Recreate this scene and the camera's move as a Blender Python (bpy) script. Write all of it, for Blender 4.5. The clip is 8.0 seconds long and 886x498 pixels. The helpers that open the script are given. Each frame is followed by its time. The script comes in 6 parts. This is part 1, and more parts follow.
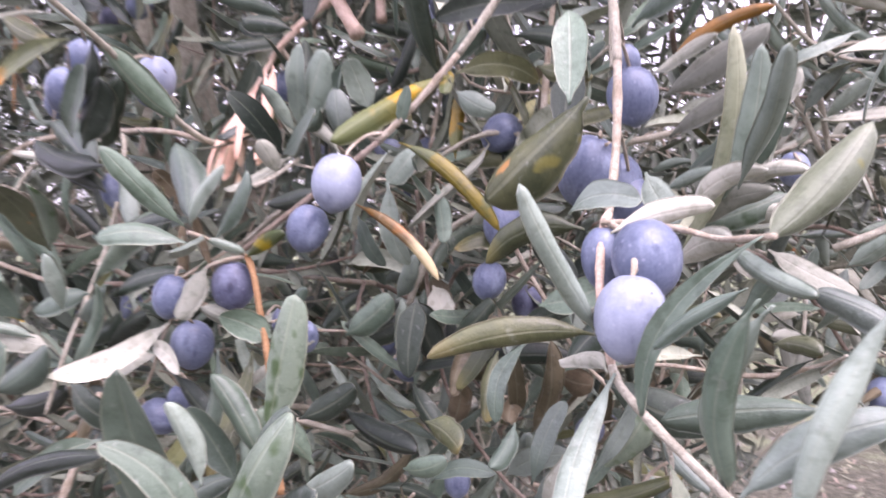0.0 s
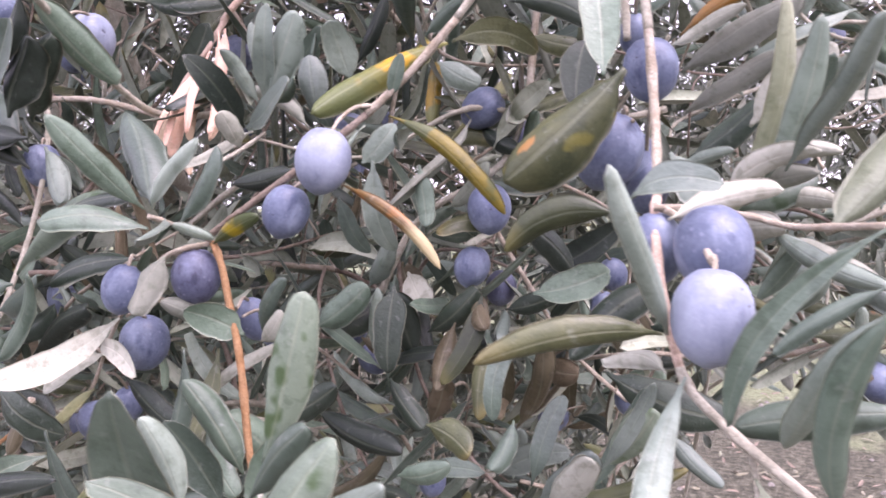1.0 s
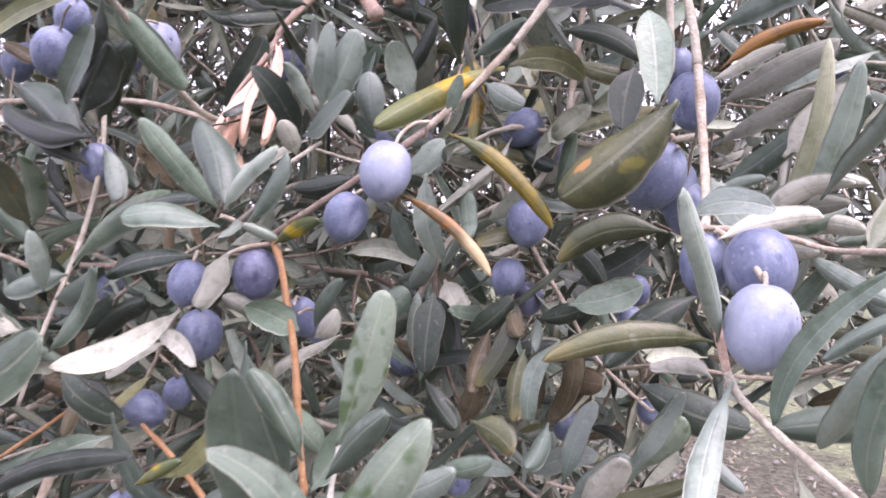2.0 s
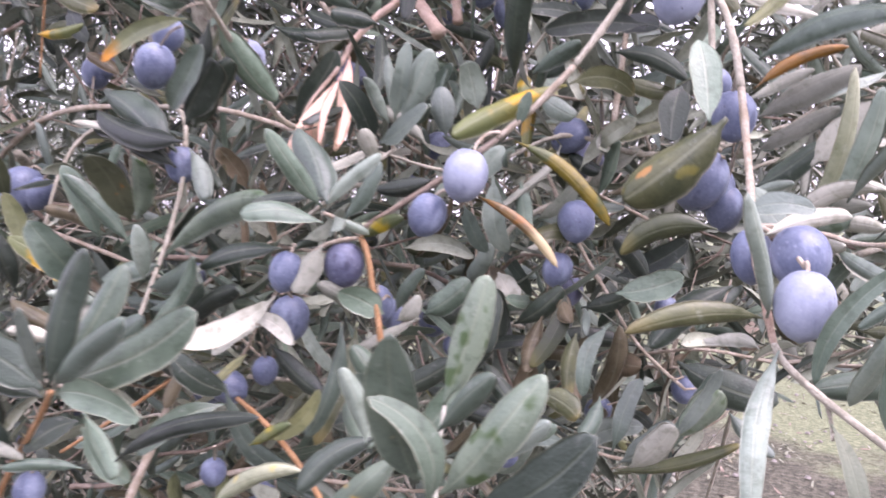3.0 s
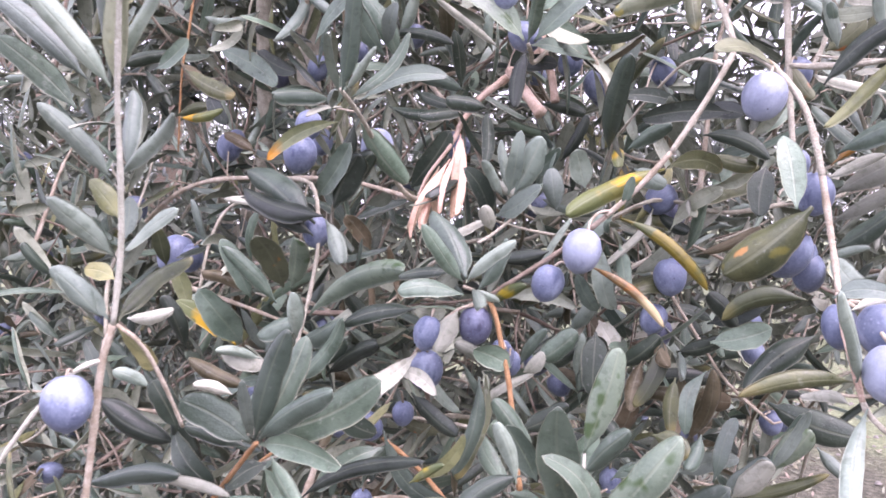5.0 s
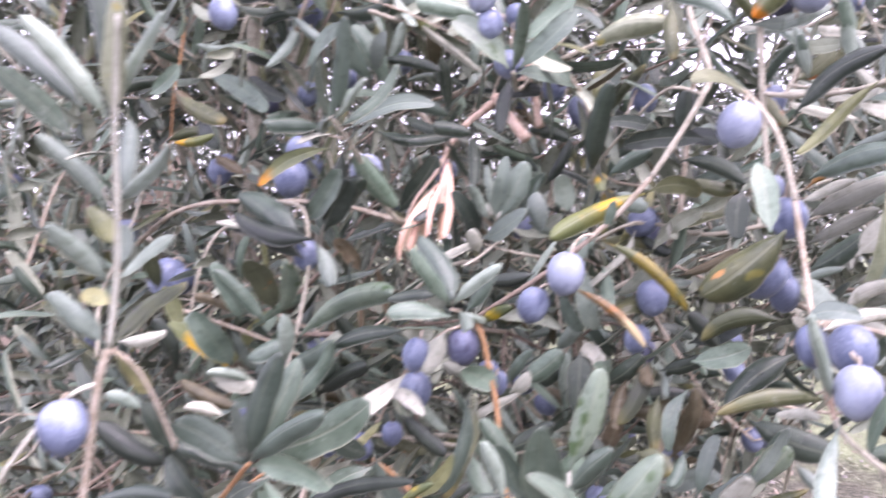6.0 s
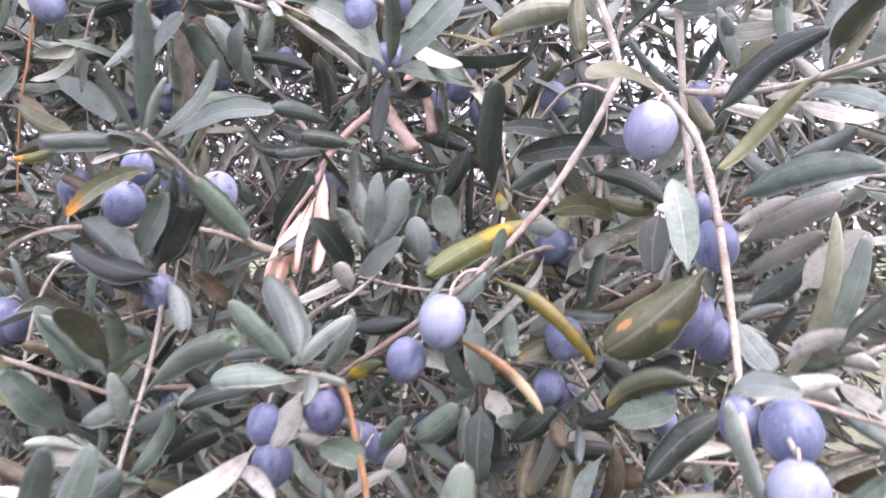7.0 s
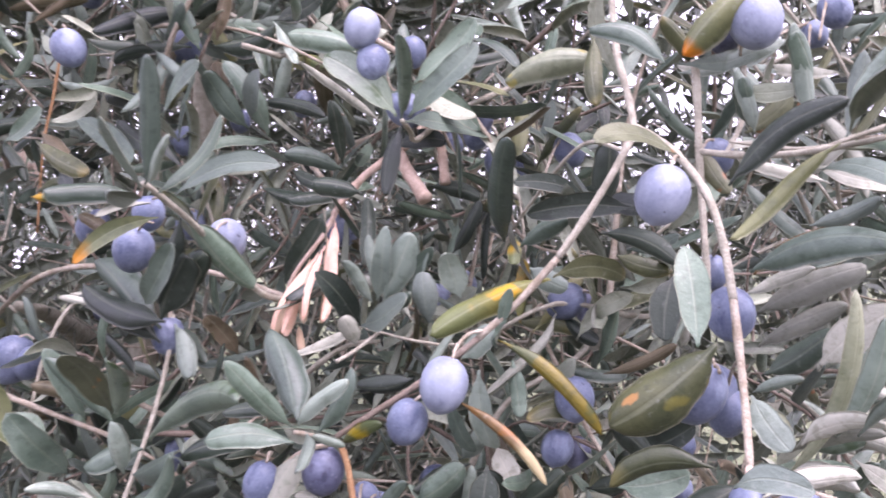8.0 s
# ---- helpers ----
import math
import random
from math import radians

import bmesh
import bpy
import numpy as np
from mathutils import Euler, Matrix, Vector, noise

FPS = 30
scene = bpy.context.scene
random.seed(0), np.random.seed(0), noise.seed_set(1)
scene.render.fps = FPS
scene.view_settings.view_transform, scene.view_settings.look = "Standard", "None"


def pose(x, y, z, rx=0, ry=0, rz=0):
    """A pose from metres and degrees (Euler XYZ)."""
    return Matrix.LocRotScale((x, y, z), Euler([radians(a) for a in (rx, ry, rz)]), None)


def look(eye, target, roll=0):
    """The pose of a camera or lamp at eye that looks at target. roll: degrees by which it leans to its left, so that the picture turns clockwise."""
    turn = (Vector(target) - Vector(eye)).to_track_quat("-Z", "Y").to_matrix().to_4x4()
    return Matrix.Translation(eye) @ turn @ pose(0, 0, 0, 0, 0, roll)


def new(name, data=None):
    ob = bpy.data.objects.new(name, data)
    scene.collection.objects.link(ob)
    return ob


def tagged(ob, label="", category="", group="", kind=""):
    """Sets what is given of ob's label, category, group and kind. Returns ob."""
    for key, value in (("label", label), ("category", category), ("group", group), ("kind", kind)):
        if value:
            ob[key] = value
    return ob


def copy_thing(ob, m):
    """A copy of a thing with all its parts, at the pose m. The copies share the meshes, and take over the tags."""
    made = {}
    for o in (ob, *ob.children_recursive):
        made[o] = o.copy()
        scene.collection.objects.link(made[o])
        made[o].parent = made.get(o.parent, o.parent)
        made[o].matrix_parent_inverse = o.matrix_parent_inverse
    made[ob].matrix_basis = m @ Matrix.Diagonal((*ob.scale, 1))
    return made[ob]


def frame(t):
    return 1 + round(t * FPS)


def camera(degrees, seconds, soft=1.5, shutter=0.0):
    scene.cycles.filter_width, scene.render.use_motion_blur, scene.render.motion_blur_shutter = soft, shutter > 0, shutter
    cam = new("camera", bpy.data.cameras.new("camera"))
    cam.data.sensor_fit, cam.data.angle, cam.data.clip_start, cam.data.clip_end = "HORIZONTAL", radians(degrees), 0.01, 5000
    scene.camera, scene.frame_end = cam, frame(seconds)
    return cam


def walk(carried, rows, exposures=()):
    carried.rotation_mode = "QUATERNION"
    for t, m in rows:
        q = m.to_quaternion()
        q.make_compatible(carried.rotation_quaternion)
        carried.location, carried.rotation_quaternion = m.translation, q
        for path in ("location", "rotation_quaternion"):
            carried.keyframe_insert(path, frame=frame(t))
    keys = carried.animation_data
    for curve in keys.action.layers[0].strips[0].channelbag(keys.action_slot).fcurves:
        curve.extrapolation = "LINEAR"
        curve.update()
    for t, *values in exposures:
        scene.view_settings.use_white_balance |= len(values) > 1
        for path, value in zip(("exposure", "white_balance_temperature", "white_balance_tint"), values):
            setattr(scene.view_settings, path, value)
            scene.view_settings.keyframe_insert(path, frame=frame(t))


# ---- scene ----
cam = camera(62.1, 8.0, soft=1.7, shutter=0.9)
EXPOSURE, KELVIN, TINT = 1.55, 6190, 41
PATH = [
    (0, (0.063, 0.04, 1.519), (-0.437, 1.976, 1.457), -1.0),
    (0.5, (0.046, 0.055, 1.519), (-0.315, 2.019, 1.406), -1.0),
    (1, (0.031, 0.057, 1.521), (-0.234, 2.035, 1.396), -0.9),
    (1.5, (0.021, 0.05, 1.522), (-0.233, 2.032, 1.434), 0.6),
    (2.8, (0.0, 0.009, 1.517), (-0.252, 1.992, 1.426), 2.1),
    (3, (-0.007, -0.001, 1.519), (-0.256, 1.982, 1.428), 2.0),
    (3.5, (-0.013, -0.016, 1.523), (-0.29, 1.963, 1.434), 1.5),
    (4, (-0.018, -0.04, 1.538), (-0.398, 1.924, 1.511), 0.7),
    (4.5, (-0.024, -0.049, 1.544), (-0.371, 1.92, 1.49), 0.5),
    (4.7, (-0.028, -0.051, 1.547), (-0.409, 1.911, 1.472), 0.2),
    (5.8, (-0.038, -0.069, 1.547), (-0.393, 1.899, 1.485), -0.1),
    (6, (-0.031, -0.065, 1.55), (-0.377, 1.904, 1.523), -0.1),
    (6.5, (-0.018, -0.026, 1.559), (-0.185, 1.967, 1.531), -1.1),
    (7, (0.002, 0.011, 1.564), (-0.263, 1.994, 1.536), -1.4),
    (7.5, (0.014, 0.026, 1.574), (-0.291, 2.003, 1.594), -0.8),
    (8, (0.01, 0.019, 1.576), (-0.333, 1.989, 1.62), -0.1),
]
walk(cam, [(t, look(eye, target, roll)) for t, eye, target, roll in PATH], [(t, EXPOSURE + more, KELVIN + warm, TINT) for t, more, warm in ((0.0, 0.05, 60), (1.0, -0.02, 60), (3.0, 0.03, 0), (4.5, 0.12, -60), (6.0, 0.22, -80), (7.0, 0.1, -80), (8.0, -0.06, -80))])

# ---- sky, sun ----
world = bpy.data.worlds.new("sky")
scene.world = world
world.use_nodes = True
wn = world.node_tree
SUN_UP, SUN_ROUND = 64.0, 128.0
sky = wn.nodes.new("ShaderNodeTexSky")
sky.sky_type = "NISHITA"
sky.sun_disc = False
sky.sun_elevation, sky.sun_rotation = radians(SUN_UP), radians(SUN_ROUND)
sky.air_density, sky.dust_density, sky.ozone_density = 1.0, 6.0, 1.0
cloud = wn.nodes.new("ShaderNodeMix")
cloud.data_type = "RGBA"
cloud.inputs[0].default_value = 0.7
cloud.inputs[7].default_value = (7.5, 7.6, 8.0, 1)
wn.links.new(sky.outputs[0], cloud.inputs[6])
wn.links.new(cloud.outputs[2], wn.nodes["Background"].inputs[0])
wn.nodes["Background"].inputs[1].default_value = 0.168

sun_data = bpy.data.lights.new("sun", "SUN")
sun_data.energy, sun_data.angle, sun_data.color = 1.5, radians(55), (1.0, 0.98, 0.95)
sun = new("sun", sun_data)
a, e = radians(SUN_ROUND), radians(SUN_UP)
sun.matrix_world = look((0, 0, 6), (-math.sin(a) * math.cos(e), -math.cos(a) * math.cos(e), 6 - math.sin(e)))


# ---- materials ----
def shader(name, rough=0.5, spec=0.4):
    m = bpy.data.materials.new(name)
    m.use_nodes = True
    nt = m.node_tree
    bsdf = nt.nodes["Principled BSDF"]
    bsdf.inputs["Roughness"].default_value = rough
    bsdf.inputs["Specular IOR Level"].default_value = spec
    return m, nt, bsdf


def node(nt, kind, **values):
    n = nt.nodes.new(kind)
    for key, value in values.items():
        n.inputs[key].default_value = value
    return n


def noise_at(nt, scale, detail=3.0, rough=0.55, vector=None):
    n = node(nt, "ShaderNodeTexNoise", Scale=scale, Detail=detail, Roughness=rough)
    if vector is None:
        vector = nt.nodes.new("ShaderNodeTexCoord").outputs["Object"]
    nt.links.new(vector, n.inputs["Vector"])
    return n.outputs["Fac"]


def ramp(nt, fac, lo, hi):
    n = node(nt, "ShaderNodeMapRange")
    n.interpolation_type = "SMOOTHSTEP"
    n.inputs["From Min"].default_value, n.inputs["From Max"].default_value = lo, hi
    nt.links.new(fac, n.inputs["Value"])
    return n.outputs["Result"]


def maths(nt, op, a, b=None):
    n = nt.nodes.new("ShaderNodeMath")
    n.operation = op
    for i, v in enumerate((a, b)):
        if v is None:
            continue
        if isinstance(v, (int, float)):
            n.inputs[i].default_value = v
        else:
            nt.links.new(v, n.inputs[i])
    return n.outputs[0]


def mixed(nt, fac, a, b, blend="MIX"):
    n = nt.nodes.new("ShaderNodeMix")
    n.data_type, n.blend_type = "RGBA", blend
    for socket, v in ((n.inputs[0], fac), (n.inputs[6], a), (n.inputs[7], b)):
        if isinstance(v, (int, float)):
            socket.default_value = v
        elif isinstance(v, tuple):
            socket.default_value = (*v, 1)
        else:
            nt.links.new(v, socket)
    return n.outputs[2]


def bump(nt, bsdf, height, strength, distance):
    n = node(nt, "ShaderNodeBump", Strength=strength, Distance=distance)
    nt.links.new(height, n.inputs["Height"])
    nt.links.new(n.outputs[0], bsdf.inputs["Normal"])


def shifted(nt):
    """Object coordinates, moved by the object's own random number."""
    info = nt.nodes.new("ShaderNodeObjectInfo")
    co = nt.nodes.new("ShaderNodeTexCoord")
    add = nt.nodes.new("ShaderNodeVectorMath")
    add.operation = "ADD"
    nt.links.new(co.outputs["Object"], add.inputs[0])
    nt.links.new(info.outputs["Random"], add.inputs[1])
    return add.outputs[0], info.outputs["Random"]


def leaf_material(name, dull, light, patch=None, amount=0.0, rough=0.36, tip=None, tip_from=0.7, spot=None, rib=(0.34, 0.36, 0.27), islands=False, sheen=0.5):
    m, nt, bsdf = shader(name, rough, sheen)
    place, chance = shifted(nt)
    if islands:
        chance = nt.nodes.new("ShaderNodeNewGeometry").outputs["Random Per Island"]
    broad = ramp(nt, noise_at(nt, 55, 3, 0.6, place), 0.3, 0.7)
    col = mixed(nt, broad, dull, light)
    fine = ramp(nt, noise_at(nt, 900, 2, 0.6, place), 0.3, 0.75)
    col = mixed(nt, maths(nt, "MULTIPLY", fine, 0.32), col, light)
    stain = ramp(nt, noise_at(nt, 210, 4, 0.65, place), 0.50, 0.68)
    col = mixed(nt, maths(nt, "MULTIPLY", stain, 0.5), col, (dull[0] * 0.55, dull[1] * 0.58, dull[2] * 0.5))
    dust = ramp(nt, noise_at(nt, 330, 3, 0.6, place), 0.60, 0.72)
    col = mixed(nt, maths(nt, "MULTIPLY", dust, 0.12), col, (0.42, 0.44, 0.40))
    if patch:
        spots = ramp(nt, noise_at(nt, 95, 2, 0.5, place), 0.66 - amount, 0.74 - amount)
        col = mixed(nt, spots, col, patch)
    uv = nt.nodes.new("ShaderNodeUVMap")
    split = nt.nodes.new("ShaderNodeSeparateXYZ")
    nt.links.new(uv.outputs[0], split.inputs[0])
    along, across = split.outputs[0], maths(nt, "ABSOLUTE", maths(nt, "SUBTRACT", split.outputs[1], 0.5))
    if tip:
        col = mixed(nt, ramp(nt, maths(nt, "ADD", along, maths(nt, "MULTIPLY", broad, 0.2)), tip_from, tip_from + 0.25), col, tip)
    if spot:
        du = maths(nt, "MULTIPLY", maths(nt, "SUBTRACT", along, spot[0]), 11.0)
        dv = maths(nt, "MULTIPLY", maths(nt, "SUBTRACT", split.outputs[1], spot[1]), 11.0)
        ring = maths(nt, "ADD", maths(nt, "ADD", maths(nt, "MULTIPLY", du, du), maths(nt, "MULTIPLY", dv, dv)), maths(nt, "MULTIPLY", fine, 0.5))
        col = mixed(nt, ramp(nt, ring, 1.2, 0.5), col, (0.25, 0.165, 0.075))
    midrib = ramp(nt, across, 0.055, 0.015)
    col = mixed(nt, maths(nt, "MULTIPLY", midrib, 0.13), col, rib)
    edge = ramp(nt, across, 0.455, 0.5)
    col = mixed(nt, maths(nt, "MULTIPLY", edge, 0.26), col, (0.46, 0.45, 0.34))
    hsv = node(nt, "ShaderNodeHueSaturation", Saturation=1.2)
    nt.links.new(maths(nt, "ADD", maths(nt, "MULTIPLY", chance, 0.8), 0.6), hsv.inputs["Value"])
    nt.links.new(maths(nt, "ADD", maths(nt, "MULTIPLY", chance, -0.04), 0.52), hsv.inputs["Hue"])
    nt.links.new(col, hsv.inputs["Color"])
    nt.links.new(hsv.outputs[0], bsdf.inputs["Base Color"])
    nt.links.new(maths(nt, "ADD", maths(nt, "MULTIPLY", stain, -0.1), maths(nt, "ADD", maths(nt, "MULTIPLY", broad, 0.2), rough)), bsdf.inputs["Roughness"])
    veins = maths(nt, "ADD", maths(nt, "MULTIPLY", midrib, -1.0), maths(nt, "MULTIPLY", fine, 0.5))
    bump(nt, bsdf, veins, 0.35, 0.00035)
    return m


def olive_material(name, skin, bloom, cover):
    """Waxy bloom in cloudy patches and rubbed streaks over a darker skin, with pale lenticels and a few dark scars."""
    m, nt, bsdf = shader(name, 0.5, 0.35)
    place, chance = shifted(nt)
    long = node(nt, "ShaderNodeMapping", Scale=(1.0, 1.0, 0.55))
    nt.links.new(place, long.inputs["Vector"])
    mist = ramp(nt, noise_at(nt, 95, 5, 0.6, long.outputs[0]), 0.62 - cover, 0.86 - cover * 0.5)
    fine = ramp(nt, noise_at(nt, 800, 2, 0.6, place), 0.3, 0.7)
    rub = ramp(nt, noise_at(nt, 210, 3, 0.7, long.outputs[0]), 0.52, 0.70)
    cloudy = maths(nt, "ADD", maths(nt, "MULTIPLY", mist, 0.62), maths(nt, "ADD", maths(nt, "MULTIPLY", fine, 0.12), 0.16))
    col = mixed(nt, maths(nt, "SUBTRACT", cloudy, maths(nt, "MULTIPLY", rub, 0.22)), skin, bloom)
    dots = nt.nodes.new("ShaderNodeTexVoronoi")
    dots.inputs["Scale"].default_value = 330
    nt.links.new(place, dots.inputs["Vector"])
    speck = ramp(nt, dots.outputs["Distance"], 0.20, 0.08)
    col = mixed(nt, maths(nt, "MULTIPLY", speck, 0.14), col, (0.55, 0.58, 0.68))
    scar = ramp(nt, noise_at(nt, 330, 2, 0.5, place), 0.735, 0.755)
    col = mixed(nt, maths(nt, "MULTIPLY", scar, 0.75), col, (0.03, 0.028, 0.045))
    nt.links.new(col, bsdf.inputs["Base Color"])
    nt.links.new(maths(nt, "ADD", maths(nt, "MULTIPLY", mist, 0.22), 0.34), bsdf.inputs["Roughness"])
    bump(nt, bsdf, maths(nt, "ADD", maths(nt, "MULTIPLY", fine, 0.5), maths(nt, "ADD", mist, rub)), 0.16, 0.0004)
    return m


def bark_material(name, dull, light, scale=160):
    m, nt, bsdf = shader(name, 0.75, 0.25)
    place, chance = shifted(nt)
    broad = ramp(nt, noise_at(nt, scale, 4, 0.6, place), 0.3, 0.7)
    fine = ramp(nt, noise_at(nt, scale * 7, 3, 0.6, place), 0.3, 0.7)
    col = mixed(nt, broad, dull, light)
    col = mixed(nt, maths(nt, "MULTIPLY", fine, 0.35), col, (dull[0] * 0.45, dull[1] * 0.45, dull[2] * 0.45))
    nt.links.new(col, bsdf.inputs["Base Color"])
    bump(nt, bsdf, maths(nt, "ADD", fine, broad), 0.5, 0.0006)
    return m


LEAF_UNDER = leaf_material("leaf_underside", (0.20, 0.222, 0.174), (0.335, 0.364, 0.294), rough=0.55, rib=(0.5, 0.5, 0.42), sheen=0.25)
SILVER = leaf_material("leaf_silver_face", (0.232, 0.244, 0.20), (0.375, 0.386, 0.326), rough=0.6, rib=(0.55, 0.54, 0.45), sheen=0.25)
LEAF_TOP = {
    "green": leaf_material("leaf_grey_green", (0.066, 0.095, 0.070), (0.133, 0.176, 0.136)),
    # Green darkened in colour for the shade low in the crown.
    "deep": leaf_material("leaf_deep_green_shaded", (0.035, 0.052, 0.038), (0.075, 0.101, 0.077)),
    # Near-black green: shade inside the crown is put into this leaf colour.
    "dark": leaf_material("leaf_dark_green_shaded", (0.017, 0.026, 0.019), (0.040, 0.053, 0.040), sheen=0.42),
    "pale": leaf_material("leaf_pale_green", (0.145, 0.180, 0.149), (0.244, 0.293, 0.243)),
    "paleblue": leaf_material("leaf_blue_green", (0.110, 0.140, 0.117), (0.175, 0.216, 0.180)),
    "spotted": leaf_material("leaf_spotted", (0.085, 0.115, 0.086), (0.153, 0.194, 0.144), (0.045, 0.075, 0.035), 0.06),
    "olivegreen": leaf_material("leaf_olive_green", (0.036, 0.045, 0.023), (0.078, 0.088, 0.047), sheen=0.45, tip=(0.15, 0.14, 0.065), tip_from=0.88),
    "mottled": leaf_material("leaf_mottled", (0.030, 0.039, 0.022), (0.066, 0.074, 0.038), (0.105, 0.105, 0.038), 0.05, spot=(0.73, 0.72), sheen=0.45),
    "dull": leaf_material("leaf_dull_brown_green", (0.060, 0.052, 0.032), (0.128, 0.112, 0.076), sheen=0.3),
    "sage": leaf_material("leaf_sage", (0.165, 0.188, 0.13), (0.26, 0.285, 0.205), (0.30, 0.28, 0.12), 0.0),
    "blotched": leaf_material("leaf_ochre_blotched", (0.070, 0.095, 0.071), (0.131, 0.167, 0.125), (0.36, 0.26, 0.10), 0.03),
    "greenyellow": leaf_material("leaf_yellow_green", (0.135, 0.15, 0.08), (0.245, 0.248, 0.13)),
    "yellow": leaf_material("leaf_yellowing", (0.06, 0.074, 0.03), (0.125, 0.13, 0.045), (0.31, 0.23, 0.055), 0.13, tip=(0.075, 0.095, 0.042), tip_from=0.6),
    "golden": leaf_material("leaf_golden", (0.16, 0.125, 0.04), (0.28, 0.20, 0.06), (0.12, 0.13, 0.055), 0.13),
    "rust": leaf_material("leaf_rusty", (0.10, 0.075, 0.04), (0.20, 0.12, 0.055), (0.25, 0.125, 0.055), 0.13, tip=(0.36, 0.31, 0.19), tip_from=0.62),
    "russet": leaf_material("leaf_russet", (0.11, 0.065, 0.028), (0.22, 0.105, 0.035), (0.27, 0.115, 0.03), 0.12),
    "rustspot": leaf_material("leaf_rust_spot", (0.075, 0.084, 0.05), (0.135, 0.145, 0.09), (0.33, 0.15, 0.08), 0.04),
    "orangetip": leaf_material("leaf_orange_tip", (0.07, 0.085, 0.045), (0.13, 0.145, 0.075), tip=(0.40, 0.19, 0.05), tip_from=0.82),
    "dry": leaf_material("leaf_dry", (0.57, 0.405, 0.295), (0.72, 0.56, 0.44), rough=0.65, rib=(0.55, 0.36, 0.25)),
    "under": SILVER,
}
TAN_BARK = bark_material("bark_tan", (0.29, 0.245, 0.175), (0.48, 0.43, 0.345))
ORANGE_BARK = bark_material("bark_orange", (0.33, 0.18, 0.08), (0.45, 0.27, 0.14))
GREY_BARK = bark_material("bark_grey", (0.30, 0.285, 0.218), (0.49, 0.465, 0.372))
PALE_BARK = bark_material("bark_pale_green", (0.36, 0.37, 0.29), (0.50, 0.50, 0.42))
BROWN_BARK = bark_material("bark_brown", (0.17, 0.13, 0.095), (0.30, 0.25, 0.20))
PEACH_BARK = bark_material("bark_peach", (0.46, 0.34, 0.255), (0.64, 0.50, 0.40))
OLIVE_SKIN = {
    "bloom": olive_material("olive_skin_bloomed", (0.12, 0.142, 0.197), (0.31, 0.355, 0.43), 0.32),
    "blue": olive_material("olive_skin_blue", (0.062, 0.08, 0.135), (0.30, 0.352, 0.445), 0.18),
    "dark": olive_material("olive_skin_dark", (0.045, 0.048, 0.08), (0.23, 0.26, 0.36), 0.17),
}


def mesh_of(name, verts, faces, mats, index=None, uvs=None):
    me = bpy.data.meshes.new(name)
    me.from_pydata(verts, [], faces)
    for m in mats:
        me.materials.append(m)
    if index is not None:
        me.polygons.foreach_set("material_index", index)
    if uvs is not None:
        layer = me.uv_layers.new(name="UVMap")
        loops = np.empty(len(me.loops), dtype=np.int32)
        me.loops.foreach_get("vertex_index", loops)
        layer.data.foreach_set("uv", np.asarray(uvs, dtype=np.float32)[loops].ravel())
    me.polygons.foreach_set("use_smooth", [True] * len(me.polygons))
    me.update()
    return me


def part(name, me, parent, label="", m=None):
    ob = new(name, me)
    ob.parent = parent
    if m is not None:
        ob.matrix_local = m
    return tagged(ob, label)


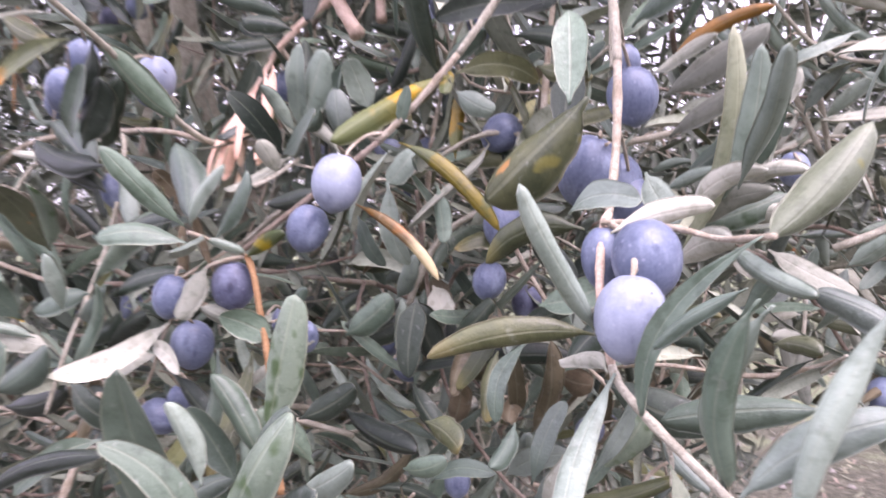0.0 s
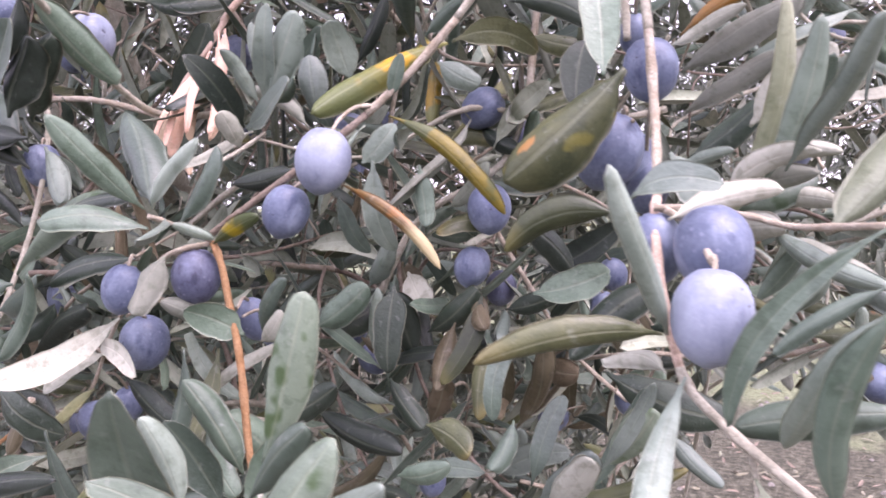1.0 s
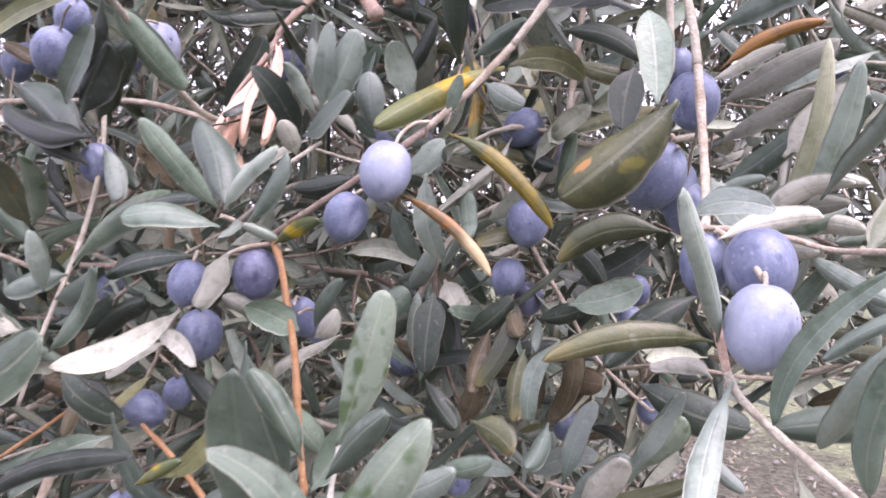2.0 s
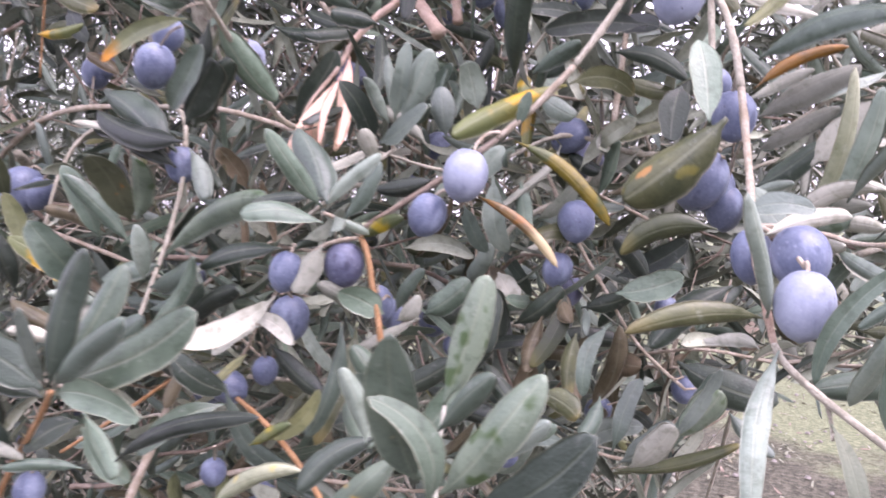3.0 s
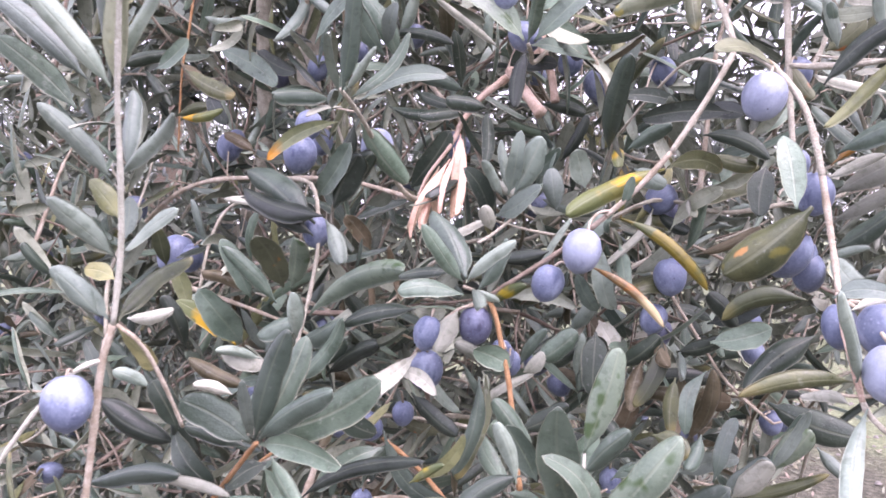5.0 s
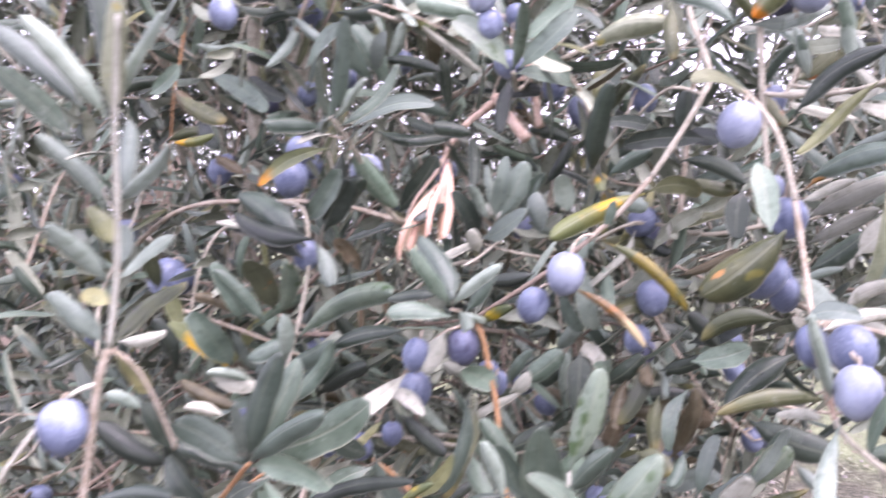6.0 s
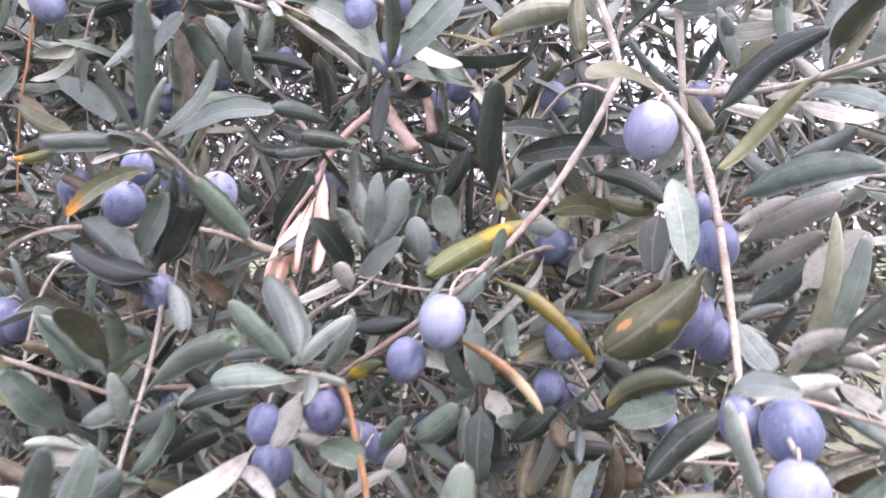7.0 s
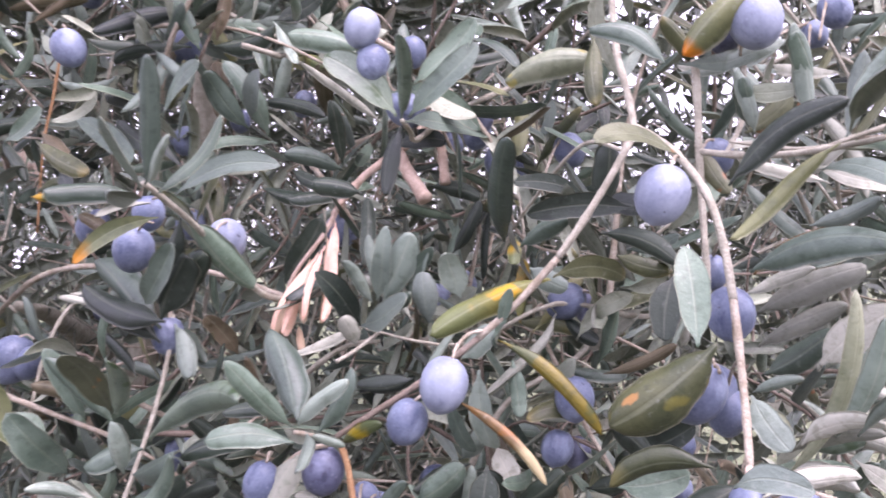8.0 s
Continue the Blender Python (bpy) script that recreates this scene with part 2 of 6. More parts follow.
# ---- plant parts ----
def blade_grid(base, tip, width, bend, roll, droop, fold, rows, face=(0, -1, 0.25), stalk=0.07, wave=0.0, coarse=False, outline=None):
    """Points and faces of one olive leaf: an upper and a lower skin with a thin edge between."""
    base, tip = Vector(base), Vector(tip)
    axis = tip - base
    length = axis.length
    axis.normalize()
    out = Vector(face)
    out = (out - out.dot(axis) * axis).normalized()
    out = Matrix.Rotation(radians(roll), 3, axis) @ out
    peak, blunt, seed, twist = random.uniform(0.36, 0.56), random.uniform(0.42, 0.58), random.uniform(0, 6), random.uniform(-42, 42)
    arch = random.uniform(-0.03, 0.10)
    if outline:
        peak, blunt, twist = outline
    face_out = out
    cols = (-1.0, -0.82, -0.45, 0.0, 0.45, 0.82, 1.0) if not coarse else (-1.0, 0.0, 1.0)
    thick = 0.00035
    verts, uvs, faces, index = [], [], [], []
    for skin in (0, 1):
        for i in range(rows + 1):
            u = 0.45 * i / rows + 0.55 * (0.5 - 0.5 * math.cos(math.pi * i / rows))
            if u < stalk:
                half = 0.045 + 0.03 * u / stalk
            else:
                v = (u - stalk) / (1 - stalk)
                if v < peak:
                    half = 0.5 * (1 - (1 - v / peak) ** 2.2) ** 0.72
                else:
                    half = 0.5 * max(0.0, 1 - ((v - peak) / (1 - peak)) ** 2.9) ** blunt
                half = max(0.025, half * (1 + 0.05 * math.sin(11 * v + seed) + 0.03 * math.sin(23 * v + 2 * seed)))
            out = Matrix.Rotation(radians(twist * (u - 0.4)), 3, axis) @ face_out
            side = axis.cross(out)
            mid = base + axis * (length * u) + side * (4 * u * (1 - u) * bend * length) \
                - out * (droop * length * u * u) + out * (4 * u * (1 - u) * arch * length) + out * (wave * length * math.sin(u * 7.0))
            for c in cols:
                h = half * width
                lift = (0.22 * fold * abs(c) - fold * c * c) * h
                edge = 0.15 if abs(c) == 1.0 else 1.0
                p = mid + side * (c * h * (1 - 0.14 * abs(fold) * c * c)) + out * (lift + (thick if skin == 0 else -thick) * edge)
                verts.append(p - base)
                uvs.append((u, 0.5 + 0.5 * c))
    n = len(cols)
    step = (rows + 1) * n
    for skin in (0, 1):
        for i in range(rows):
            for j in range(n - 1):
                a = skin * step + i * n + j
                quad = (a, a + n, a + n + 1, a + 1)
                faces.append(quad if skin == 1 else quad[::-1])
                index.append(skin)
    for i in range(rows):
        for j in (0, n - 1):
            a, b = i * n + j, (i + 1) * n + j
            quad = (a, b, b + step, a + step)
            faces.append(quad if j == n - 1 else quad[::-1])
            index.append(0)
    for i in (0, rows):
        for j in range(n - 1):
            a = i * n + j
            quad = (a, a + 1, a + 1 + step, a + step)
            faces.append(quad if i == rows else quad[::-1])
            index.append(0)
    return verts, faces, index, uvs


LEAF_NOTE = {"yellow": "yellowing mottled leaf", "golden": "golden-yellow leaf", "rust": "rust-coloured leaf with a dry tip", "russet": "russet-orange leaf", "dry": "dry peach-coloured leaf", "under": "silvery leaf underside",
             "mottled": "broad dark leaf with an orange spot", "orangetip": "leaf with an orange tip", "rustspot": "leaf with rusty patches",
             "blotched": "grey-green leaf with ochre blotches", "spotted": "grey-green leaf with dark damp marks"}


def leaf(parent, kind, base, tip, width, bend=0.0, roll=0.0, droop=0.0, outline=None, cup=None):
    fold = random.choice((random.uniform(0.7, 1.4), random.uniform(0.5, 1.0), random.uniform(0.3, 0.9), random.uniform(-0.4, 0.1)))
    wave = random.uniform(-0.018, 0.018)
    if cup is not None:
        fold, wave = cup, 0.022
    verts, faces, index, uvs = blade_grid(base, tip, width, bend, roll, droop, fold, 14, wave=wave, outline=outline)
    under = LEAF_UNDER if kind != "under" else LEAF_TOP["green"]
    if kind == "dry":
        under = LEAF_TOP["dry"]
    me = mesh_of("leaf", verts, faces, (LEAF_TOP[kind], under), index, uvs)
    return part("leaf", me, parent, LEAF_NOTE.get(kind, ""), Matrix.Translation(base))


def tube(points, r0, r1, sides=8, knobs=0.12):
    """A bent, tapering stem with slight swellings, through the given bends."""
    pts = [Vector(p) for p in points]
    fine = []
    for i in range(len(pts) - 1):
        p0, p1, p2, p3 = pts[max(i - 1, 0)], pts[i], pts[i + 1], pts[min(i + 2, len(pts) - 1)]
        steps = 5
        for k in range(steps):
            t = k / steps
            fine.append(0.5 * (2 * p1 + (p2 - p0) * t + (2 * p0 - 5 * p1 + 4 * p2 - p3) * t * t + (3 * p1 - p0 - 3 * p2 + p3) * t ** 3))
    fine.append(pts[-1])
    verts, faces = [], []
    n = len(fine)
    for i, p in enumerate(fine):
        d = (fine[min(i + 1, n - 1)] - fine[max(i - 1, 0)]).normalized()
        a = d.cross(Vector((0.3, -1, 0.2))).normalized()
        b = d.cross(a)
        r = r0 + (r1 - r0) * i / (n - 1)
        r *= 1 + knobs * (random.random() - 0.4) + (0.3 * knobs * 5 if i % 7 == 3 else 0)
        for k in range(sides):
            w = 2 * math.pi * k / sides
            verts.append(p - fine[0] + (a * math.cos(w) + b * math.sin(w)) * r)
    for i in range(n - 1):
        for k in range(sides):
            q = (k + 1) % sides
            faces.append((i * sides + k, i * sides + q, (i + 1) * sides + q, (i + 1) * sides + k))
    faces.append(tuple(range(sides))[::-1])
    faces.append(tuple(range((n - 1) * sides, n * sides)))
    return verts, faces, fine[0]


def twig(parent, bark, r0, r1, points):
    verts, faces, start = tube(points, r0 / 1000, r1 / 1000)
    return part("twig", mesh_of("twig", verts, faces, (bark,)), parent, "", Matrix.Translation(start))


def drupe(width, height, rings=16, sides=20):
    """A slightly pointed oval fruit round the origin, stalk end up, with a shallow pit at the stalk."""
    verts, faces = [], []
    lean = random.uniform(-0.04, 0.04)
    for i in range(rings + 1):
        v = i / rings
        th = math.pi * v
        r = math.sin(th) * (1 + 0.05 * math.cos(th)) * width / 2
        z = math.cos(th) * height / 2
        if v < 0.12:
            z -= 0.05 * height * (1 - v / 0.12) ** 2
        if v > 0.93:
            z -= 0.02 * height * (v - 0.93) / 0.07
        for k in range(sides):
            w = 2 * math.pi * k / sides
            s = max(r, 0.0002) * (1 + 0.012 * math.sin(3 * w + lean * 90))
            verts.append((s * math.cos(w) + lean * z, s * math.sin(w), z))
    for i in range(rings):
        for k in range(sides):
            q = (k + 1) % sides
            faces.append((i * sides + k, (i + 1) * sides + k, (i + 1) * sides + q, i * sides + q))
    faces.append(tuple(range(sides)))
    faces.append(tuple(range(rings * sides, (rings + 1) * sides))[::-1])
    return verts, faces


OLIVE_NOTE = {"bloom": "pale blue-violet olive with a waxy bloom", "blue": "blue-violet olive", "dark": "dark purple wrinkled olive"}


def olive(parent, kind, centre, width, height, tilt, root):
    height = max(height, width * 1.17)
    verts, faces = drupe(width, height)
    centre, root = Vector(centre), Vector(root)
    up = (root - centre).normalized()
    up = Vector((up.x * 0.7, up.y * 0.35, max(up.z, 0.0) + 0.8)).normalized()
    turn = pose(0, 0, 0, 0, tilt, 0) @ up.to_track_quat("Z", "Y").to_matrix().to_4x4() @ pose(0, 0, 0, 0, 0, random.uniform(0, 360))
    ob = part("olive", mesh_of("olive", verts, faces, (OLIVE_SKIN[kind],)), parent, OLIVE_NOTE[kind], Matrix.Translation(centre) @ turn)
    top = turn.to_3x3() @ Vector((0, 0, height * 0.46))
    if (root - centre).length > height * 0.5:
        bow = (top + (root - centre)) / 2 + Vector((0, 0, 0.002))
        verts, faces, start = tube([top, bow, root - centre], 0.0006, 0.0005, 6)
        back = turn.inverted()
        verts = [back @ (v + start) for v in verts]
        part("stalk", mesh_of("stalk", verts, faces, (TAN_BARK,)), ob)
    return ob


def branch(label):
    ob = new("olive_branch")
    return tagged(ob, label, "branch", "branches of the olive tree")


# ---- ground and distance ----
def ground_material():
    m, nt, bsdf = shader("ground_earth_and_grass", 0.95, 0.1)
    co = nt.nodes.new("ShaderNodeTexCoord").outputs["Object"]
    patch = ramp(nt, noise_at(nt, 0.35, 4, 0.6, co), 0.42, 0.58)
    grit = ramp(nt, noise_at(nt, 30, 4, 0.65, co), 0.3, 0.7)
    earth = mixed(nt, grit, (0.046, 0.046, 0.034), (0.130, 0.127, 0.094))
    grass = mixed(nt, grit, (0.112, 0.128, 0.074), (0.212, 0.236, 0.144))
    split = nt.nodes.new("ShaderNodeSeparateXYZ")
    nt.links.new(co, split.inputs[0])
    strip = maths(nt, "ADD", split.outputs[1], maths(nt, "MULTIPLY", split.outputs[0], 0.6))
    zone = ramp(nt, maths(nt, "ADD", strip, maths(nt, "MULTIPLY", patch, 1.2)), 5.9, 6.6)
    nt.links.new(mixed(nt, zone, earth, grass), bsdf.inputs["Base Color"])
    bump(nt, bsdf, grit, 0.8, 0.02)
    return m


def make_ground():
    n, size = 80, 400.0
    verts, faces = [], []
    for i in range(n + 1):
        for j in range(n + 1):
            x = (2 * i / n - 1)
            y = (2 * j / n - 1)
            x, y = size * x * abs(x) ** 1.6, size * y * abs(y) ** 1.6
            rise = 0.05 * noise.noise(Vector((x * 0.7, y * 0.7, 0))) + 0.25 * noise.noise(Vector((x * 0.05, y * 0.05, 3)))
            verts.append((x, y, rise))
    for i in range(n):
        for j in range(n):
            a = i * (n + 1) + j
            faces.append((a, a + n + 1, a + n + 2, a + 1))
    ob = new("ground", mesh_of("ground", verts, faces, (ground_material(),)))
    tagged(ob, "bare earth with a strip of short grass under the tree", "ground", "", "structure")


make_ground()


STONE = bark_material("stone_grey", (0.13, 0.12, 0.105), (0.24, 0.225, 0.20), 60)


def leaf_litter():
    """Fallen leaves, twigs and small stones scattered on the bare earth."""
    verts, faces, index = [], [], []
    for k in range(2600):
        x, y = random.uniform(-1.5, 5.0), random.uniform(1.6, 8.0)
        z = 0.05 * noise.noise(Vector((x * 0.7, y * 0.7, 0))) + 0.25 * noise.noise(Vector((x * 0.05, y * 0.05, 3))) + 0.012
        w = random.uniform(0, 6.28)
        d = Vector((math.cos(w), math.sin(w), random.uniform(-0.2, 0.3)))
        b = Vector((x, y, z))
        o = len(verts)
        if k % 4:
            v, f, ix, uv = blade_grid(b, b + d * random.uniform(0.05, 0.09), random.uniform(0.014, 0.022), random.uniform(-0.1, 0.1), random.uniform(-40, 40), 0.1, 0.4, 3,
                                      (0, 0, 1), coarse=True)
            verts += [p + b for p in v]
            faces += [tuple(i + o for i in g) for g in f]
            index += [k % 3] * len(f)
        else:
            r = random.uniform(0.008, 0.022)
            for a, h in ((0, 0), (1, 0), (2, 0), (3, 0), (4, 0), (0.5, 1), (1.7, 1), (2.9, 1), (4.1, 1)):
                t = 6.28 * a / 5
                verts.append(b + Vector((r * math.cos(t) * (1 - 0.35 * h), r * math.sin(t) * (1 - 0.35 * h) * 0.8, r * (0.7 * h - 0.3))))
            faces += [(o + 5, o + 6, o + 7, o + 8), (o, o + 1, o + 6, o + 5), (o + 1, o + 2, o + 6), (o + 2, o + 3, o + 7, o + 6), (o + 3, o + 4, o + 8, o + 7), (o + 4, o, o + 5, o + 8)]
            index += [3] * 6
    me = mesh_of("leaf_litter", verts, faces, (BROWN_BARK, LEAF_TOP["dull"], LEAF_TOP["olivegreen"], STONE), index)
    tagged(new("leaf_litter", me), "fallen olive leaves and small stones on bare earth", "leaf litter", "", "stuff")


leaf_litter()


def far_tree():
    """An olive tree some way off: a forked trunk and a ragged crown of leaf clumps."""
    root = new("olive_tree")
    for pts, r0, r1 in (([(0, 0, -0.1), (0.05, 0.02, 0.6), (0.0, 0.1, 1.2)], 0.20, 0.14), ([(0, 0.1, 1.15), (0.4, 0.2, 1.8), (0.8, 0.2, 2.6)], 0.11, 0.04),
                        ([(0, 0.1, 1.15), (-0.4, -0.1, 1.9), (-0.9, 0.1, 2.7)], 0.11, 0.04), ([(0, 0.1, 1.15), (0.1, -0.3, 2.0), (0.1, -0.5, 3.0)], 0.10, 0.03)):
        v, f, start = tube(pts, r0, r1, 9)
        part("trunk" if r0 > 0.15 else "limb", mesh_of("limb", v, f, (BROWN_BARK,)), root, "", Matrix.Translation(start))
    verts, faces, index, uvs = [], [], [], []
    for k in range(300):
        d = Vector([random.gauss(0, 1) for _ in range(3)]).normalized()
        r = random.random() ** 0.4 * (1 + 0.35 * noise.noise(d * 2.1))
        c = Vector((d.x * 1.7 * r, d.y * 1.7 * r, 2.45 + d.z * 1.25 * r))
        for q in range(30):
            b = c + Vector([random.gauss(0, 0.13) for _ in range(3)])
            w = Vector([random.gauss(0, 1) for _ in range(3)]).normalized()
            v, f, ix, uv = blade_grid(b, b + w * random.uniform(0.06, 0.11), random.uniform(0.016, 0.026), 0, random.uniform(-90, 90), 0.05, 0.2, 2, coarse=True)
            o = len(verts)
            verts += [p + b for p in v]
            faces += [tuple(i + o for i in g) for g in f]
            index += ix
            uvs += uv
    part("crown", mesh_of("crown", verts, faces, (LEAF_FAR, LEAF_UNDER), index, uvs), root)
    return tagged(root, "distant olive tree with a ragged grey-green crown", "tree", "olive trees in the grove")


LEAF_FAR = leaf_material("leaf_far", (0.06, 0.074, 0.054), (0.15, 0.172, 0.132), islands=True)
grove = far_tree()
grove.matrix_basis = pose(2.6, 9.5, 0, 0, 0, 40)
for x, y, turn in ((-3.3, 4.9, 60), (-2.5, 8.5, 130), (-6.2, 7.2, 20), (0.4, 12.5, 250), (6.2, 11.0, 10), (-6.5, 11.5, 80), (4.2, 16.0, 190), (-3.2, 15.5, 300), (10.5, 15.0, 140), (-11.0, 16.0, 220), (1.0, 20.0, 100)):
    copy_thing(grove, pose(x, y, 0, 0, 0, turn))

# ---- the near branches ----
b = branch("fruiting olive branch with two bloomed olives and yellowing leaves")
twig(b, GREY_BARK, 1.6, 1.3, [(0.0275, 0.3600, 1.7209), (0.0281, 0.3470, 1.6931), (0.0292, 0.3350, 1.6663), (0.0318, 0.3180, 1.6466), (0.0333, 0.3020, 1.6280), (0.0299, 0.2980, 1.6181), (0.0174, 0.2950, 1.5966), (0.0051, 0.2900, 1.5784)])
twig(b, TAN_BARK, 1.3, 1.2, [(0.0051, 0.2900, 1.5784), (-0.0091, 0.2880, 1.5625), (-0.0234, 0.2870, 1.5495)])
twig(b, BROWN_BARK, 1.2, 1.1, [(-0.0234, 0.2870, 1.5495), (-0.0344, 0.2850, 1.5406), (-0.0457, 0.2840, 1.5322), (-0.0629, 0.2850, 1.5210), (-0.0776, 0.2870, 1.5114)])
twig(b, ORANGE_BARK, 1.2, 1.3, [(-0.0764, 0.2870, 1.5094), (-0.0731, 0.2860, 1.5017), (-0.0701, 0.2850, 1.4869), (-0.0665, 0.2830, 1.4705), (-0.0637, 0.2810, 1.4431), (-0.0611, 0.2800, 1.4230)])
twig(b, TAN_BARK, 0.8, 0.6, [(-0.0846, 0.2620, 1.5184), (-0.0811, 0.2680, 1.5162), (-0.0789, 0.2780, 1.5128), (-0.0764, 0.2870, 1.5094)])
twig(b, TAN_BARK, 0.7, 0.5, [(-0.0195, 0.2880, 1.5520), (-0.0262, 0.2840, 1.5513), (-0.0303, 0.2790, 1.5470), (-0.0311, 0.2740, 1.5432)])
leaf(b, "yellow", (0.0024, 0.2890, 1.5710), (-0.0415, 0.2850, 1.5502), 0.0121, 0.07, 10, 0.04)
leaf(b, "olivegreen", (0.0036, 0.2910, 1.5717), (0.0303, 0.3100, 1.5712), 0.0094, -0.16, 35, 0)
leaf(b, "rust", (-0.0312, 0.2830, 1.5274), (0.0010, 0.2700, 1.5021), 0.0049, -0.08, 25, 0.05)
leaf(b, "golden", (-0.0166, 0.2880, 1.5487), (0.0202, 0.2800, 1.5172), 0.0070, -0.1, 25, 0)
leaf(b, "pale", (-0.0328, 0.3050, 1.5633), (-0.0368, 0.2930, 1.5807), 0.0108, 0, -5, 0)
leaf(b, "green", (-0.0161, 0.2880, 1.5547), (-0.0115, 0.2850, 1.5676), 0.0049, 0, 20, 0)
leaf(b, "pale", (-0.0253, 0.3020, 1.5356), (-0.0193, 0.3060, 1.5046), 0.0106, 0.03, 20, 0)
leaf(b, "yellow", (-0.0756, 0.2860, 1.5088), (-0.0588, 0.2830, 1.5179), 0.0062, -0.05, 20, 0)
leaf(b, "dark", (-0.0492, 0.2920, 1.5332), (-0.0741, 0.3000, 1.5288), 0.0093, -0.06, -25, 0)
leaf(b, "green", (-0.0850, 0.2610, 1.5206), (-0.0971, 0.2360, 1.5456), 0.0080, -0.02, 15, 0.03)
leaf(b, "green", (-0.0839, 0.2630, 1.5219), (-0.1027, 0.2830, 1.5533), 0.0145, 0.04, 10, 0.05)
leaf(b, "pale", (-0.0831, 0.2620, 1.5206), (-0.0602, 0.2460, 1.5392), 0.0074, -0.03, -20, 0)
leaf(b, "green", (-0.0799, 0.2720, 1.5157), (-0.0669, 0.2720, 1.5395), 0.0092, 0.04, -25, 0)
leaf(b, "green", (-0.0847, 0.2620, 1.5147), (-0.1116, 0.2500, 1.5173), 0.0098, 0.06, 30, 0)
leaf(b, "pale", (-0.0820, 0.2670, 1.5174), (-0.0736, 0.2360, 1.5125), 0.0071, 0, 10, 0)
leaf(b, "dark", (-0.0920, 0.2700, 1.5238), (-0.1176, 0.2750, 1.5213), 0.0068, 0.05, 20, 0)
leaf(b, "pale", (-0.0818, 0.2680, 1.5162), (-0.0704, 0.2750, 1.5108), 0.0048, 0, 30, 0)
leaf(b, "pale", (-0.0466, 0.3120, 1.5525), (-0.0493, 0.3100, 1.5734), 0.0110, 0, 0, 0)
leaf(b, "green", (-0.0368, 0.3000, 1.5234), (-0.0265, 0.3000, 1.5045), 0.0081, 0, 30, 0)
olive(b, "bloom", (-0.0341, 0.2730, 1.5342), 0.0170, 0.0204, 6, (-0.0311, 0.2740, 1.5438))
olive(b, "blue", (-0.0492, 0.2820, 1.5190), 0.0150, 0.0168, 0, (-0.0396, 0.2840, 1.5269))

b = branch("olive twig with four dark bloomed olives and silvery leaves")
twig(b, TAN_BARK, 0.9, 0.6, [(-0.0769, 0.2880, 1.5090), (-0.0905, 0.2850, 1.5056), (-0.1026, 0.2880, 1.4959), (-0.1134, 0.2920, 1.4833), (-0.1204, 0.2950, 1.4732), (-0.1289, 0.2970, 1.4564), (-0.1412, 0.2950, 1.4455)])
leaf(b, "under", (-0.0911, 0.2830, 1.5050), (-0.0994, 0.2750, 1.4872), 0.0120, 0.05, 0, 0.1)
leaf(b, "under", (-0.1122, 0.2900, 1.4835), (-0.1446, 0.2640, 1.4650), 0.0104, -0.08, -8, -0.05, (0.55, 0.75, 14), -0.25)
leaf(b, "under", (-0.1200, 0.2940, 1.4700), (-0.1345, 0.2800, 1.4590), 0.0085, 0.1, 10, 0, (0.5, 0.7, 20), -0.3)
leaf(b, "under", (-0.1221, 0.2950, 1.4728), (-0.0996, 0.2780, 1.4661), 0.0080, -0.14, 20, 0, (0.6, 0.6, -15), -0.3)
leaf(b, "green", (-0.0661, 0.2860, 1.4789), (-0.0824, 0.2770, 1.4877), 0.0120, 0.06, -10, 0.05)
leaf(b, "under", (-0.0746, 0.2890, 1.4756), (-0.0916, 0.2800, 1.4907), 0.0083, 0.08, 10, 0)
leaf(b, "under", (-0.0523, 0.2920, 1.4772), (-0.0836, 0.2920, 1.4566), 0.0057, 0.08, 30, 0)
leaf(b, "greenyellow", (-0.1258, 0.2950, 1.4574), (-0.1393, 0.2850, 1.4444), 0.0054, 0.05, 30, 0)
leaf(b, "dark", (-0.1862, 0.3300, 1.4446), (-0.1448, 0.3000, 1.4439), 0.0140, 0, 20, 0)
olive(b, "blue", (-0.1052, 0.2810, 1.4944), 0.0133, 0.0170, 10, (-0.1025, 0.2850, 1.5047))
olive(b, "dark", (-0.0836, 0.2890, 1.4977), 0.0163, 0.0174, 0, (-0.0812, 0.2870, 1.5072))
olive(b, "blue", (-0.1102, 0.3020, 1.4726), 0.0174, 0.0158, 10, (-0.1113, 0.2930, 1.4836))
olive(b, "blue", (-0.0731, 0.3120, 1.4798), 0.0120, 0.0165, -15, (-0.0686, 0.2870, 1.4875))
olive(b, "blue", (-0.0697, 0.3220, 1.4739), 0.0107, 0.0141, 0, (-0.0667, 0.2870, 1.4847))
olive(b, "blue", (-0.1254, 0.3150, 1.4464), 0.0116, 0.0073, 0, (-0.1221, 0.2970, 1.4627))

# Deep kinds here: shade under the crown is put into the leaf colour.
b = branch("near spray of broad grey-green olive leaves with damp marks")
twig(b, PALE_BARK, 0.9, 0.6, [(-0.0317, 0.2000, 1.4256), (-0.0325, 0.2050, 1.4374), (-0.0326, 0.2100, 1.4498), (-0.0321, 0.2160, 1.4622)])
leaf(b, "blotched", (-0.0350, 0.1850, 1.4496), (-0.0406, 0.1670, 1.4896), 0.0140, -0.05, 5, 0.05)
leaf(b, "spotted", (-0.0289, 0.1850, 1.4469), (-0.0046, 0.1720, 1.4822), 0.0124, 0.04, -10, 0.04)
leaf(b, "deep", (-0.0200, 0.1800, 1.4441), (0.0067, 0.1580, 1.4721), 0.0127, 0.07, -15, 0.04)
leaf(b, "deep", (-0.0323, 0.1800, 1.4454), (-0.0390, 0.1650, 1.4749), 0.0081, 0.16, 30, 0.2)
